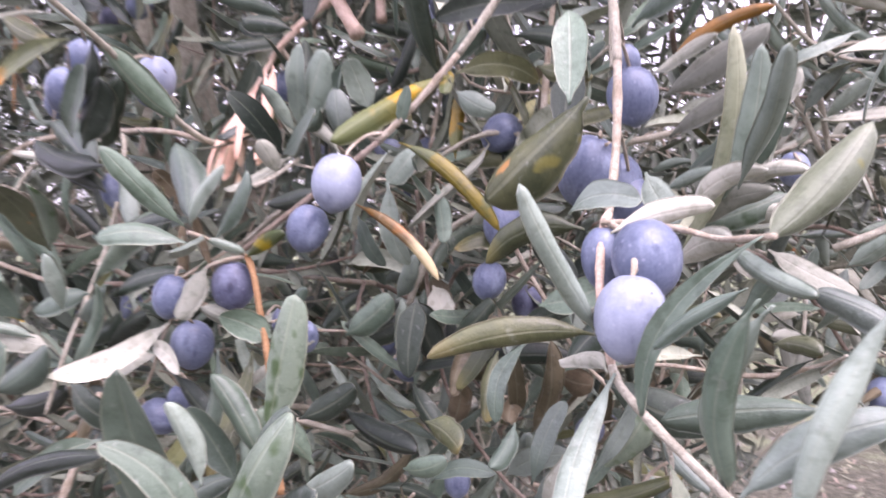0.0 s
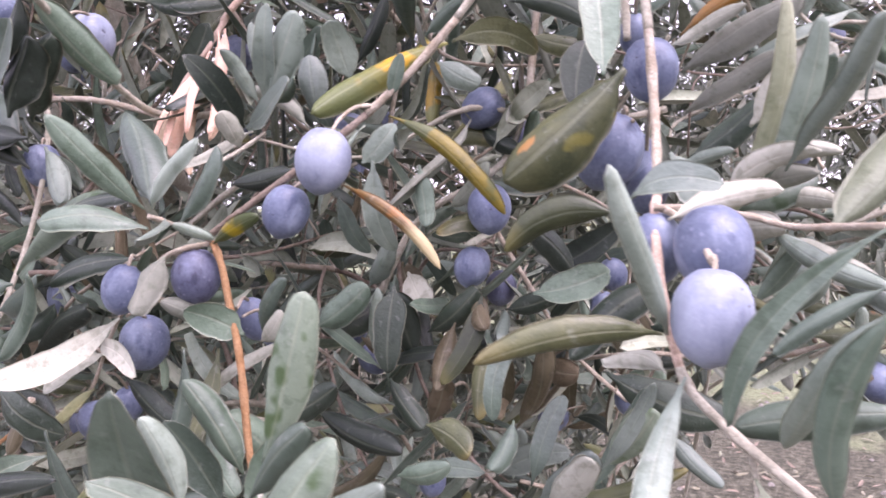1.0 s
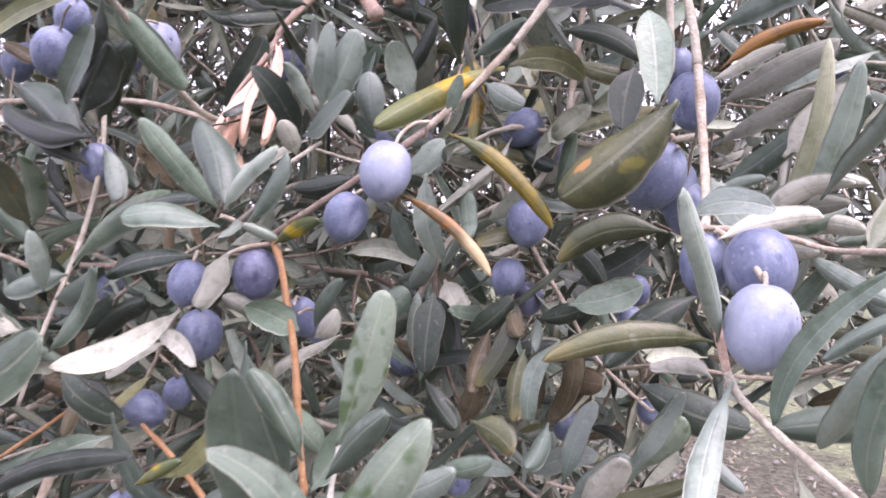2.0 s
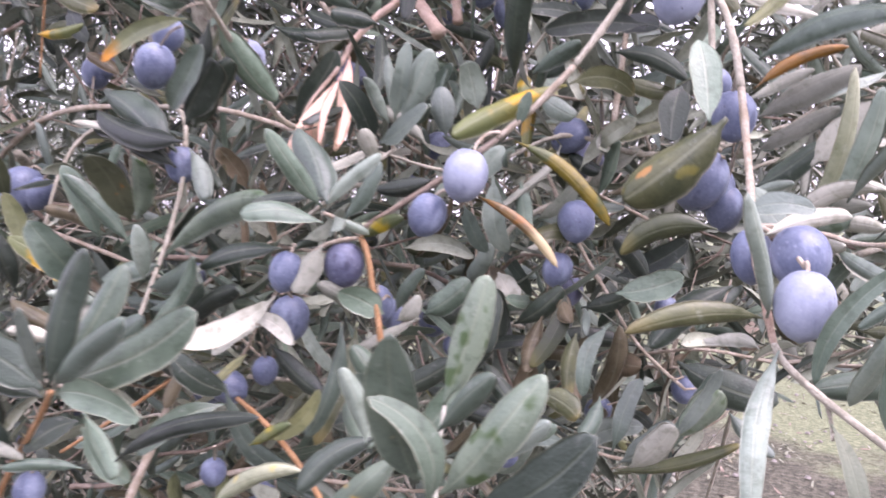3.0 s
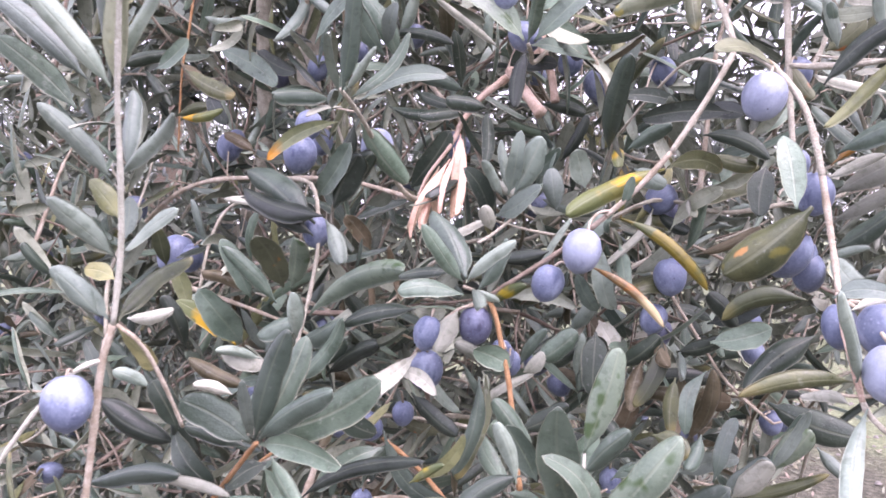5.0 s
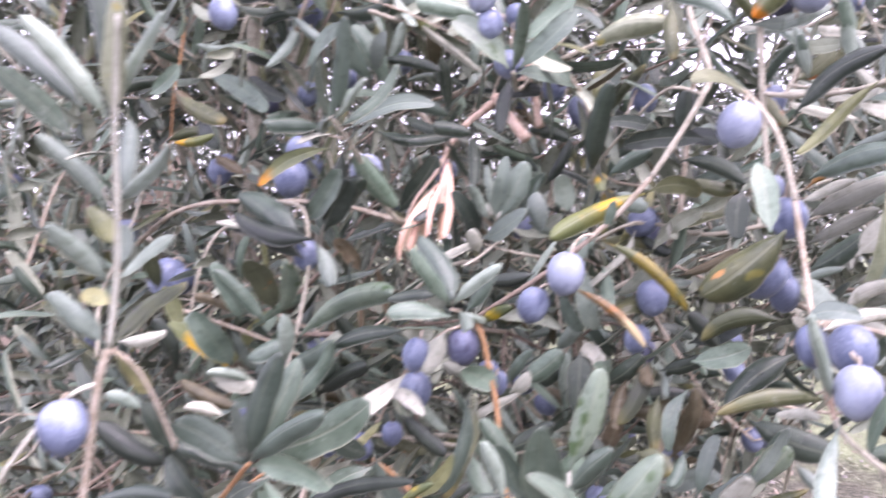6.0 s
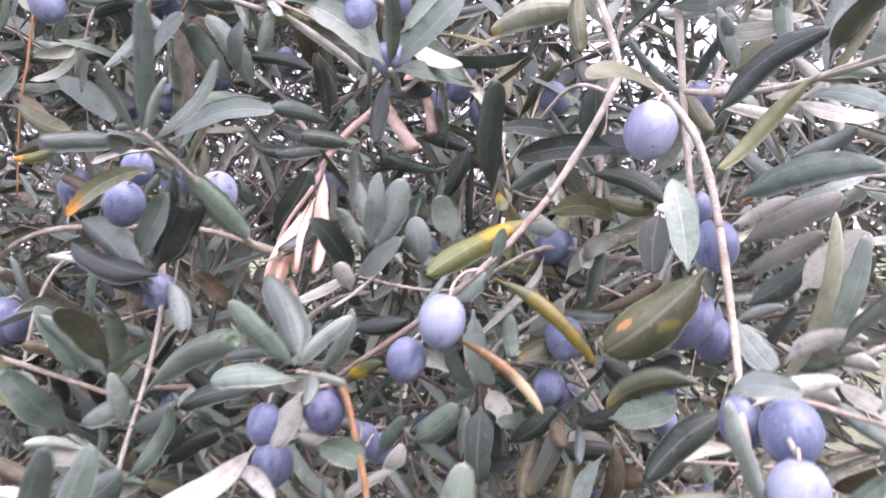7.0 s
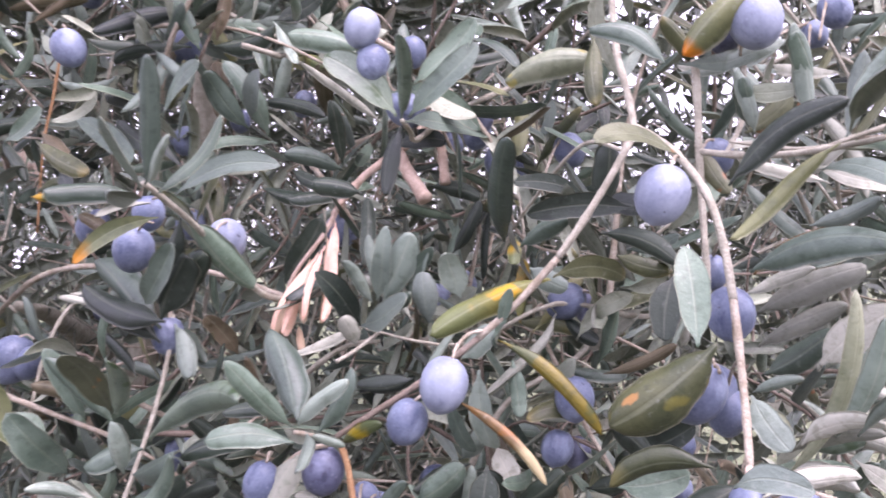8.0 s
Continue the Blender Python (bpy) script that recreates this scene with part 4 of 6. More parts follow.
leaf(b, "pale", (-0.2040, 0.1870, 1.5630), (-0.2200, 0.1700, 1.5880), 0.0082, 0.03, 12, 0)
leaf(b, "pale", (-0.2000, 0.1870, 1.5630), (-0.1680, 0.1700, 1.5830), 0.0072, -0.04, -15, 0)
leaf(b, "paleblue", (-0.2010, 0.1930, 1.5660), (-0.2030, 0.2000, 1.5970), 0.0085, 0, 8, 0)
leaf(b, "under", (-0.2010, 0.1860, 1.5820), (-0.2040, 0.1650, 1.5780), 0.0036, 0.06, 25, 0)
leaf(b, "greenyellow", (-0.2010, 0.1870, 1.5480), (-0.2120, 0.1860, 1.5620), 0.0088, 0.04, 10, 0)
leaf(b, "pale", (-0.2060, 0.1900, 1.5340), (-0.2170, 0.1700, 1.5550), 0.0092, 0.03, 12, 0)
leaf(b, "pale", (-0.2030, 0.1900, 1.5340), (-0.1700, 0.1750, 1.5510), 0.0062, -0.03, -15, 0)
leaf(b, "paleblue", (-0.2040, 0.1950, 1.5400), (-0.2050, 0.2000, 1.5560), 0.0082, 0.03, 8, 0)
leaf(b, "greenyellow", (-0.2050, 0.1900, 1.5250), (-0.2160, 0.1880, 1.5290), 0.0070, 0.1, 10, 0)
leaf(b, "paleblue", (-0.2110, 0.1880, 1.5120), (-0.2240, 0.1800, 1.5300), 0.0098, 0.05, 12, 0)
leaf(b, "paleblue", (-0.2080, 0.1900, 1.5100), (-0.2220, 0.1800, 1.5280), 0.0085, 0.05, 12, 0)
olive(b, "blue", (-0.2121, 0.1720, 1.4824), 0.0174, 0.0201, 0, (-0.2159, 0.1800, 1.4915))

b = branch("upper olive spray with paired leaves and a cluster of olives")
twig(b, GREY_BARK, 1.1, 1.5, [(-0.0624, 0.3310, 1.6392), (-0.0619, 0.3450, 1.6370), (-0.0606, 0.3550, 1.6349), (-0.0471, 0.3850, 1.6537), (-0.0105, 0.4300, 1.6802)])
leaf(b, "green", (-0.0626, 0.3300, 1.6397), (-0.0537, 0.2880, 1.6636), 0.0081, 0.02, 5, 0)
leaf(b, "green", (-0.0592, 0.3300, 1.6401), (-0.0285, 0.3250, 1.6698), 0.0130, 0.05, -10, 0.03)
leaf(b, "green", (-0.0582, 0.3350, 1.6557), (-0.0288, 0.3250, 1.6796), 0.0126, 0.05, -10, 0)
leaf(b, "green", (-0.0607, 0.3300, 1.6382), (-0.0275, 0.3620, 1.6363), 0.0122, -0.1, -15, 0)
leaf(b, "spotted", (-0.0646, 0.3300, 1.6408), (-0.0923, 0.3160, 1.6653), 0.0156, 0.05, 15, 0.03)
leaf(b, "green", (-0.0822, 0.3400, 1.6733), (-0.1164, 0.3350, 1.6814), 0.0143, 0.06, 15, 0)
leaf(b, "dark", (-0.0634, 0.3350, 1.6374), (-0.0695, 0.3300, 1.6063), 0.0103, 0.08, 20, 0)
leaf(b, "dark", (-0.0862, 0.3500, 1.6093), (-0.1085, 0.3450, 1.6146), 0.0120, 0.05, 10, 0)
leaf(b, "sage", (0.0247, 0.3450, 1.6650), (-0.0191, 0.3500, 1.6594), 0.0162, 0.1, -10, 0)
leaf(b, "green", (-0.0202, 0.3600, 1.5866), (-0.0141, 0.2900, 1.6216), 0.0122, -0.02, 5, 0.03)
leaf(b, "dark", (0.0233, 0.3180, 1.5989), (0.0249, 0.3100, 1.6230), 0.0129, 0, 10, 0)
leaf(b, "dark", (0.0334, 0.3020, 1.5972), (-0.0069, 0.3050, 1.5956), 0.0103, 0.06, -20, 0)
leaf(b, "yellow", (-0.0155, 0.3600, 1.5889), (-0.0153, 0.3500, 1.5760), 0.0070, 0, 10, 0)
leaf(b, "greenyellow", (-0.0116, 0.4000, 1.6638), (-0.0162, 0.3800, 1.6293), 0.0101, 0.05, 15, 0)
leaf(b, "olivegreen", (0.0202, 0.3400, 1.6743), (0.0207, 0.3300, 1.6422), 0.0089, 0.03, 15, 0)
leaf(b, "dark", (0.0216, 0.3100, 1.5881), (0.0493, 0.3000, 1.5758), 0.0093, -0.12, 20, 0)
twig(b, GREY_BARK, 0.8, 0.7, [(0.0296, 0.3000, 1.6184), (0.0147, 0.3150, 1.6237), (-0.0049, 0.3450, 1.6064), (-0.0170, 0.3600, 1.5915), (-0.0213, 0.3700, 1.5815)])
olive(b, "bloom", (-0.0780, 0.3220, 1.6776), 0.0156, 0.0156, 0, (-0.0692, 0.3400, 1.6825))
olive(b, "blue", (-0.0748, 0.3260, 1.6634), 0.0153, 0.0177, 0, (-0.0696, 0.3400, 1.6551))
olive(b, "blue", (-0.0620, 0.3520, 1.6751), 0.0129, 0.0134, 0, (-0.0644, 0.3450, 1.6560))
olive(b, "blue", (0.0096, 0.3720, 1.6303), 0.0148, 0.0142, 0, (-0.0015, 0.3550, 1.6173))
olive(b, "blue", (-0.2353, 0.3450, 1.6840), 0.0169, 0.0180, 0, (-0.2507, 0.3600, 1.7008))
olive(b, "blue", (-0.1479, 0.4400, 1.6729), 0.0140, 0.0134, 0, (-0.1170, 0.4200, 1.6613))
olive(b, "blue", (-0.2383, 0.4500, 1.6971), 0.0162, 0.0155, 0, (-0.2211, 0.4500, 1.7144))
olive(b, "dark", (-0.0376, 0.4200, 1.6558), 0.0122, 0.0122, 0, (-0.0290, 0.4000, 1.6618))

b = branch("pruned olive branch with a bundle of dry peach leaves")
twig(b, PEACH_BARK, 2.8, 1.4, [(-0.0546, 0.3950, 1.6619), (-0.0673, 0.3850, 1.6419), (-0.0807, 0.3800, 1.6303), (-0.0930, 0.3770, 1.6205), (-0.1009, 0.3700, 1.6089), (-0.1053, 0.3660, 1.6005)])
twig(b, PEACH_BARK, 3.0, 3.4, [(-0.0764, 0.3750, 1.6349), (-0.0680, 0.3650, 1.6223), (-0.0572, 0.3570, 1.6070)])
twig(b, PEACH_BARK, 2.4, 2.4, [(-0.0580, 0.3850, 1.6485), (-0.0526, 0.3750, 1.6326), (-0.0500, 0.3700, 1.6156)])
twig(b, PEACH_BARK, 1.4, 0.6, [(-0.1043, 0.3670, 1.6019), (-0.1097, 0.3620, 1.5896), (-0.1233, 0.3600, 1.5709), (-0.1328, 0.3550, 1.5431)])
leaf(b, "dry", (-0.1155, 0.3620, 1.5789), (-0.1309, 0.3520, 1.5394), 0.0062, 0.04, 20, 0)
leaf(b, "dry", (-0.1169, 0.3620, 1.5748), (-0.1242, 0.3520, 1.5420), 0.0068, 0.03, -20, 0)
leaf(b, "dry", (-0.1130, 0.3630, 1.5788), (-0.1153, 0.3520, 1.5486), 0.0068, 0.03, 20, 0)
leaf(b, "dry", (-0.1076, 0.3640, 1.5896), (-0.1065, 0.3520, 1.5486), 0.0073, -0.03, 10, 0)
leaf(b, "dry", (-0.1040, 0.3660, 1.5978), (-0.1070, 0.3600, 1.5680), 0.0057, -0.03, -20, 0)
leaf(b, "dry", (-0.1207, 0.3600, 1.5466), (-0.1147, 0.3500, 1.5344), 0.0045, 0, 10, 0)
leaf(b, "dry", (-0.1100, 0.3520, 1.5790), (-0.1290, 0.3450, 1.5370), 0.0036, 0.06, 15, 0)
leaf(b, "dry", (-0.1070, 0.3500, 1.5820), (-0.1220, 0.3420, 1.5440), 0.0034, 0.05, -15, 0)
leaf(b, "dry", (-0.1040, 0.3500, 1.5850), (-0.1120, 0.3420, 1.5510), 0.0042, 0.04, 10, 0)
leaf(b, "dry", (-0.1000, 0.3500, 1.5930), (-0.1020, 0.3420, 1.5500), 0.0050, -0.04, -10, 0)

# Inner leaves of the dark kind carry crown shade in their colour.
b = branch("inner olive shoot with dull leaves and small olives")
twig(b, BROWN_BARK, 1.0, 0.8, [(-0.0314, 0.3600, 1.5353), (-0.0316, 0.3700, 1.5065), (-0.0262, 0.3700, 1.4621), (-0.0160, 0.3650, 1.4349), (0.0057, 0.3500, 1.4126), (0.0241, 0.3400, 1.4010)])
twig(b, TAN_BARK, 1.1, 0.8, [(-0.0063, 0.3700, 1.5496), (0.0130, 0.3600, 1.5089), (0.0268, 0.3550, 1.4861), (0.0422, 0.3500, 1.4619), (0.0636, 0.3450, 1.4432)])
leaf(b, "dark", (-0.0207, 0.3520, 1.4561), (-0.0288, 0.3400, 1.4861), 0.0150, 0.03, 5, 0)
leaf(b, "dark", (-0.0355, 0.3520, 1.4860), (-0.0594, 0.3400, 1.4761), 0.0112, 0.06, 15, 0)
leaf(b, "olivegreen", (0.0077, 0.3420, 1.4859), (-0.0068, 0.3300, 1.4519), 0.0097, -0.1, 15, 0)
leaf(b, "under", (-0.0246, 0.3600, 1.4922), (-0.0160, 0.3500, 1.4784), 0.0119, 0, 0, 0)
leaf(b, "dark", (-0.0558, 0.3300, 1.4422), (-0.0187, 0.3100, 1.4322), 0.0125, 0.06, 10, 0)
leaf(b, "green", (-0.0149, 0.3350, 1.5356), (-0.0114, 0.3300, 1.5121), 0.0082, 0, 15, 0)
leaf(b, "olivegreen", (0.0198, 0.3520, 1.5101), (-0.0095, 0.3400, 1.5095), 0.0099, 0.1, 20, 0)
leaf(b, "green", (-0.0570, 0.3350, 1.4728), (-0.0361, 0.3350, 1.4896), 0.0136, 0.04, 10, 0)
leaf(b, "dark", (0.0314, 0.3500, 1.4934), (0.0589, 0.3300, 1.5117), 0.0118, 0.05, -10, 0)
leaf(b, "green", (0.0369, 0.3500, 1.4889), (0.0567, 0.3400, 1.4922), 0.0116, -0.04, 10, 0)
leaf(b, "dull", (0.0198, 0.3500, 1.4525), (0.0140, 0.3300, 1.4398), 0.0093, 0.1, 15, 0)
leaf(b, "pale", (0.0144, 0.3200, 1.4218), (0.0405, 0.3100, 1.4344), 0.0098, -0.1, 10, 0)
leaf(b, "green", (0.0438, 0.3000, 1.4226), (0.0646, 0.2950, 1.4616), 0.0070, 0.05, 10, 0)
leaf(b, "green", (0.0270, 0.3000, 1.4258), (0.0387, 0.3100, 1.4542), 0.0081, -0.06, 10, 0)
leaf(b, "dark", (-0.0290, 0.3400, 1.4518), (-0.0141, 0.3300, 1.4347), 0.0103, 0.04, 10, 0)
leaf(b, "golden", (-0.0133, 0.3600, 1.5489), (-0.0112, 0.3600, 1.5787), 0.0074, 0, 20, 0)
leaf(b, "greenyellow", (-0.0075, 0.3600, 1.5453), (0.0179, 0.4000, 1.5798), 0.0078, 0.04, 15, 0)
leaf(b, "olivegreen", (-0.0160, 0.3700, 1.5486), (0.0130, 0.3600, 1.5459), 0.0105, -0.12, -20, 0)
leaf(b, "olivegreen", (-0.0119, 0.3600, 1.5645), (0.0094, 0.3600, 1.5563), 0.0093, -0.1, -15, 0)
leaf(b, "paleblue", (-0.0361, 0.3300, 1.5363), (-0.0228, 0.3300, 1.5507), 0.0104, 0.05, 10, 0)
leaf(b, "pale", (-0.0077, 0.3400, 1.5749), (0.0084, 0.3400, 1.5657), 0.0105, 0.05, 10, 0)
leaf(b, "paleblue", (-0.0683, 0.3220, 1.5612), (-0.0540, 0.3100, 1.5887), 0.0142, 0.02, 5, 0.02)
leaf(b, "pale", (-0.0711, 0.3260, 1.5618), (-0.0756, 0.3240, 1.5892), 0.0063, 0, 15, 0)
leaf(b, "dark", (-0.0812, 0.3280, 1.5509), (-0.0899, 0.3000, 1.5731), 0.0113, 0.03, 15, 0.03)
leaf(b, "paleblue", (-0.0779, 0.3220, 1.5502), (-0.0535, 0.3000, 1.5637), 0.0119, 0.04, -10, 0)
leaf(b, "under", (-0.0797, 0.3200, 1.5426), (-0.0829, 0.3100, 1.5548), 0.0087, 0.03, 10, 0)
leaf(b, "paleblue", (-0.0720, 0.3250, 1.5610), (-0.0640, 0.3100, 1.5920), 0.0088, 0.03, 6, 0)
leaf(b, "pale", (-0.0750, 0.3280, 1.5600), (-0.0840, 0.3150, 1.5780), 0.0066, 0.04, 14, 0)
leaf(b, "paleblue", (-0.0570, 0.3250, 1.5620), (-0.0470, 0.3120, 1.5820), 0.0072, -0.03, -12, 0)
leaf(b, "green", (-0.0670, 0.3200, 1.5590), (-0.0530, 0.3050, 1.5650), 0.0064, 0.05, 15, 0)
twig(b, GREY_BARK, 0.8, 0.8, [(-0.0697, 0.3200, 1.5479), (-0.0787, 0.3150, 1.5406), (-0.0853, 0.3100, 1.5364)])
olive(b, "blue", (0.0035, 0.3480, 1.4955), 0.0144, 0.0122, 0, (0.0107, 0.3600, 1.5043))
olive(b, "blue", (0.0111, 0.3420, 1.5184), 0.0171, 0.0162, 0, (0.0089, 0.3620, 1.5276))
olive(b, "dark", (0.0120, 0.4000, 1.4808), 0.0148, 0.0132, 0, (0.0246, 0.3550, 1.4907))
olive(b, "blue", (-0.0607, 0.4000, 1.4617), 0.0175, 0.0136, 0, (-0.0322, 0.3700, 1.4769))
olive(b, "blue", (0.0963, 0.4000, 1.4257), 0.0078, 0.0088, 0, (0.0636, 0.3450, 1.4432))
olive(b, "blue", (0.0797, 0.3900, 1.4328), 0.0101, 0.0076, 0, (0.0593, 0.3450, 1.4476))
olive(b, "blue", (-0.0173, 0.3700, 1.3994), 0.0124, 0.0149, 0, (-0.0148, 0.3650, 1.4312))
olive(b, "dark", (0.0204, 0.4200, 1.5528), 0.0179, 0.0209, 0, (0.0125, 0.4200, 1.5744))
olive(b, "blue", (-0.1882, 0.3700, 1.4806), 0.0148, 0.0210, 0, (-0.1732, 0.3600, 1.5028))
olive(b, "blue", (0.0634, 0.4000, 1.4871), 0.0133, 0.0122, 0, (0.0497, 0.3700, 1.5046))

b = branch("thin orange-brown olive twig with small dull leaves")
twig(b, ORANGE_BARK, 1.0, 0.7, [(-0.3123, 0.4400, 1.7145), (-0.3154, 0.4370, 1.6817), (-0.3193, 0.4340, 1.6531), (-0.3217, 0.4320, 1.5968)])
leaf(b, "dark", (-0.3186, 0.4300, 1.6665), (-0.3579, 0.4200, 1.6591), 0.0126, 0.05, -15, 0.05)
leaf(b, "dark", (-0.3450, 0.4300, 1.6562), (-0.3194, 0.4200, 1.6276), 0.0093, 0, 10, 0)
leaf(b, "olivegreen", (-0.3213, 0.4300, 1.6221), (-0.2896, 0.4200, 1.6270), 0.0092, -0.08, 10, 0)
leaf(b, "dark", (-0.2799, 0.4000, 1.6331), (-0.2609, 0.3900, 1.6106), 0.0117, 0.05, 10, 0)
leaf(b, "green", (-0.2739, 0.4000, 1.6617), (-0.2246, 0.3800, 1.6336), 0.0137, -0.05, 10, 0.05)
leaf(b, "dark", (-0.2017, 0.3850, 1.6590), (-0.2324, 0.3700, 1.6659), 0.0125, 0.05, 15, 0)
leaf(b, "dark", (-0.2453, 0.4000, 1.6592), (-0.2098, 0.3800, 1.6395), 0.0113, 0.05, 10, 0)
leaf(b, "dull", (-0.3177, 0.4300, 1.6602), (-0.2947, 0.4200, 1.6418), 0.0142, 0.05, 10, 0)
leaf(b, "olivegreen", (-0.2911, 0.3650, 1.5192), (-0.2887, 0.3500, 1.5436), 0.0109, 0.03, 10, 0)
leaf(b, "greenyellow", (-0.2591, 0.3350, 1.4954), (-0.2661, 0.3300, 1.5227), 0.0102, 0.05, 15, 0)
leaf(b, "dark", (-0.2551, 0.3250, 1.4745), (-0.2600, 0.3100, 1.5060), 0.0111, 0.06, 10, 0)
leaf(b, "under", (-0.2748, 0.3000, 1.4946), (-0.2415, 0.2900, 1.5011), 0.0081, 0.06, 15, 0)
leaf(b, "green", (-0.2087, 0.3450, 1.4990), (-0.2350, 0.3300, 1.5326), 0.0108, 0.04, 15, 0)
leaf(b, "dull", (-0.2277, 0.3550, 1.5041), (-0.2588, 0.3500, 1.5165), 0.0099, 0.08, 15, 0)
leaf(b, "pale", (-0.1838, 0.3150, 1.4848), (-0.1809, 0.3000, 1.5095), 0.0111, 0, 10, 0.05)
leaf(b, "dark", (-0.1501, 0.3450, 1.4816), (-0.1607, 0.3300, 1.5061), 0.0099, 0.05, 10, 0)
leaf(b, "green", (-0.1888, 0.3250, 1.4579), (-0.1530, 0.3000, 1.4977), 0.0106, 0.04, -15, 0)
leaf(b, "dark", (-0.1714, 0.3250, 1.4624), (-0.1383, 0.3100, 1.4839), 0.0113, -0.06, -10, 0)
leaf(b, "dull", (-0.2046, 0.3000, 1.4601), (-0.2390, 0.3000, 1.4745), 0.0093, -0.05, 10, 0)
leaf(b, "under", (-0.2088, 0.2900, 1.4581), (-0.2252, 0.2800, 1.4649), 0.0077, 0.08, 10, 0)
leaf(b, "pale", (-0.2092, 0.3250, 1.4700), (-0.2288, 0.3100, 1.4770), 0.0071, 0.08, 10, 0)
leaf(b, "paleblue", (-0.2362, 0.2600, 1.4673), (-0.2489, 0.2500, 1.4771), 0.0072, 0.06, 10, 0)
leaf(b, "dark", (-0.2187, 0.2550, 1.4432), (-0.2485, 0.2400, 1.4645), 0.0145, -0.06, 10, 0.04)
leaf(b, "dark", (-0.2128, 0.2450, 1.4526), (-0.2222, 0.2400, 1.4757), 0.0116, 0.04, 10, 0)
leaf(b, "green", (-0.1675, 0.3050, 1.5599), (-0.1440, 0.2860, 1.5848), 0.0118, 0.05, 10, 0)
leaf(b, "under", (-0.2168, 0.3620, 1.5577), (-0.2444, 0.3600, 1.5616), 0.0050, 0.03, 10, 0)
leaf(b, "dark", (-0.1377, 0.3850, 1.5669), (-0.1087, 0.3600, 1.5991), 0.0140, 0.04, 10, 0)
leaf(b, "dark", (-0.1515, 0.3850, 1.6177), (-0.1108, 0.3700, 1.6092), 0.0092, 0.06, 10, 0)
leaf(b, "green", (-0.1492, 0.3650, 1.6447), (-0.1598, 0.3400, 1.6672), 0.0122, -0.04, 10, 0.04)
leaf(b, "pale", (-0.1479, 0.3650, 1.6508), (-0.1373, 0.3500, 1.6701), 0.0102, 0, 10, 0)
leaf(b, "under", (-0.0815, 0.3700, 1.6459), (-0.1164, 0.3500, 1.6726), 0.0054, 0.03, 10, 0)

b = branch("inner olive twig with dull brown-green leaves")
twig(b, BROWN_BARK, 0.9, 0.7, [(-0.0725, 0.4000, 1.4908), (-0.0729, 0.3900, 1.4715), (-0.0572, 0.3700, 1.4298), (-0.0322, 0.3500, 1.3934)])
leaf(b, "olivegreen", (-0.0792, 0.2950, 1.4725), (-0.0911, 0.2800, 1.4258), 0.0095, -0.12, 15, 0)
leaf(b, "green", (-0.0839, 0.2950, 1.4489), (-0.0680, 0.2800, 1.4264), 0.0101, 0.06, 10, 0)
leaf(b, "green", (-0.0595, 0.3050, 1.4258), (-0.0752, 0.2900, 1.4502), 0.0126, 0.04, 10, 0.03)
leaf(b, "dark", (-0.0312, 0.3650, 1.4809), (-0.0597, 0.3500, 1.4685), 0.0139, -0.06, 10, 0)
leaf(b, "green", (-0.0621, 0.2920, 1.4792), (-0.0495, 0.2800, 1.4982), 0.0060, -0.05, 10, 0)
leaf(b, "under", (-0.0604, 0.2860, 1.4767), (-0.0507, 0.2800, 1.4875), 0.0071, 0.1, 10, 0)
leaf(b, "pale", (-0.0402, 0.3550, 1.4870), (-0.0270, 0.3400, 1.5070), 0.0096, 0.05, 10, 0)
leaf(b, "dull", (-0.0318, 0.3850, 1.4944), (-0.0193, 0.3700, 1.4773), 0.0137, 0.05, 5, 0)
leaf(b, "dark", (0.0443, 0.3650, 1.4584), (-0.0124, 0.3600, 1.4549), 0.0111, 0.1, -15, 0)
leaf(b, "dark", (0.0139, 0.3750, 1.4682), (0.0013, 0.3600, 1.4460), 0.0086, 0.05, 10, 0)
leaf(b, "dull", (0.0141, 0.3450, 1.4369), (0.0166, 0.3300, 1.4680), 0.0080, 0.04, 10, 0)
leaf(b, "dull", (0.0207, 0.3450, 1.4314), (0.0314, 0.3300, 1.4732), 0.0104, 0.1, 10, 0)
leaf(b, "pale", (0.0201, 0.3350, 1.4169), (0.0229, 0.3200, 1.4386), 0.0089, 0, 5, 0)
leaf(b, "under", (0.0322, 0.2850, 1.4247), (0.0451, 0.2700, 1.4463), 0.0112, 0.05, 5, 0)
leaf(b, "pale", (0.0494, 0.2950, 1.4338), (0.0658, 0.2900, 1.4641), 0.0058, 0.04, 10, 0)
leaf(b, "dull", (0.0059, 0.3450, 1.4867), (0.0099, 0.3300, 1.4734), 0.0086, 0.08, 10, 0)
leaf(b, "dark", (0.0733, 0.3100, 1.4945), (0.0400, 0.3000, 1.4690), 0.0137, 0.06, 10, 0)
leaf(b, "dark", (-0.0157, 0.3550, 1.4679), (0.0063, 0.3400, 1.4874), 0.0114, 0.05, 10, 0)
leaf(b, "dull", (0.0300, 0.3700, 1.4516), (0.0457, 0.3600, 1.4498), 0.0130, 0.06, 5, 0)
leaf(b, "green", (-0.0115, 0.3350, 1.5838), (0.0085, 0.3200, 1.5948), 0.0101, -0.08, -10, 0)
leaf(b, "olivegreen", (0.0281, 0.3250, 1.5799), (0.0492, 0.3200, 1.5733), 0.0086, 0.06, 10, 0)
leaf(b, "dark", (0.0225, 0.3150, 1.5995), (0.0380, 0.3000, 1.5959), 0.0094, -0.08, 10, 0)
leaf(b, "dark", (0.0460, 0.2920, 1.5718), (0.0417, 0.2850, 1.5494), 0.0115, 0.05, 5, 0)
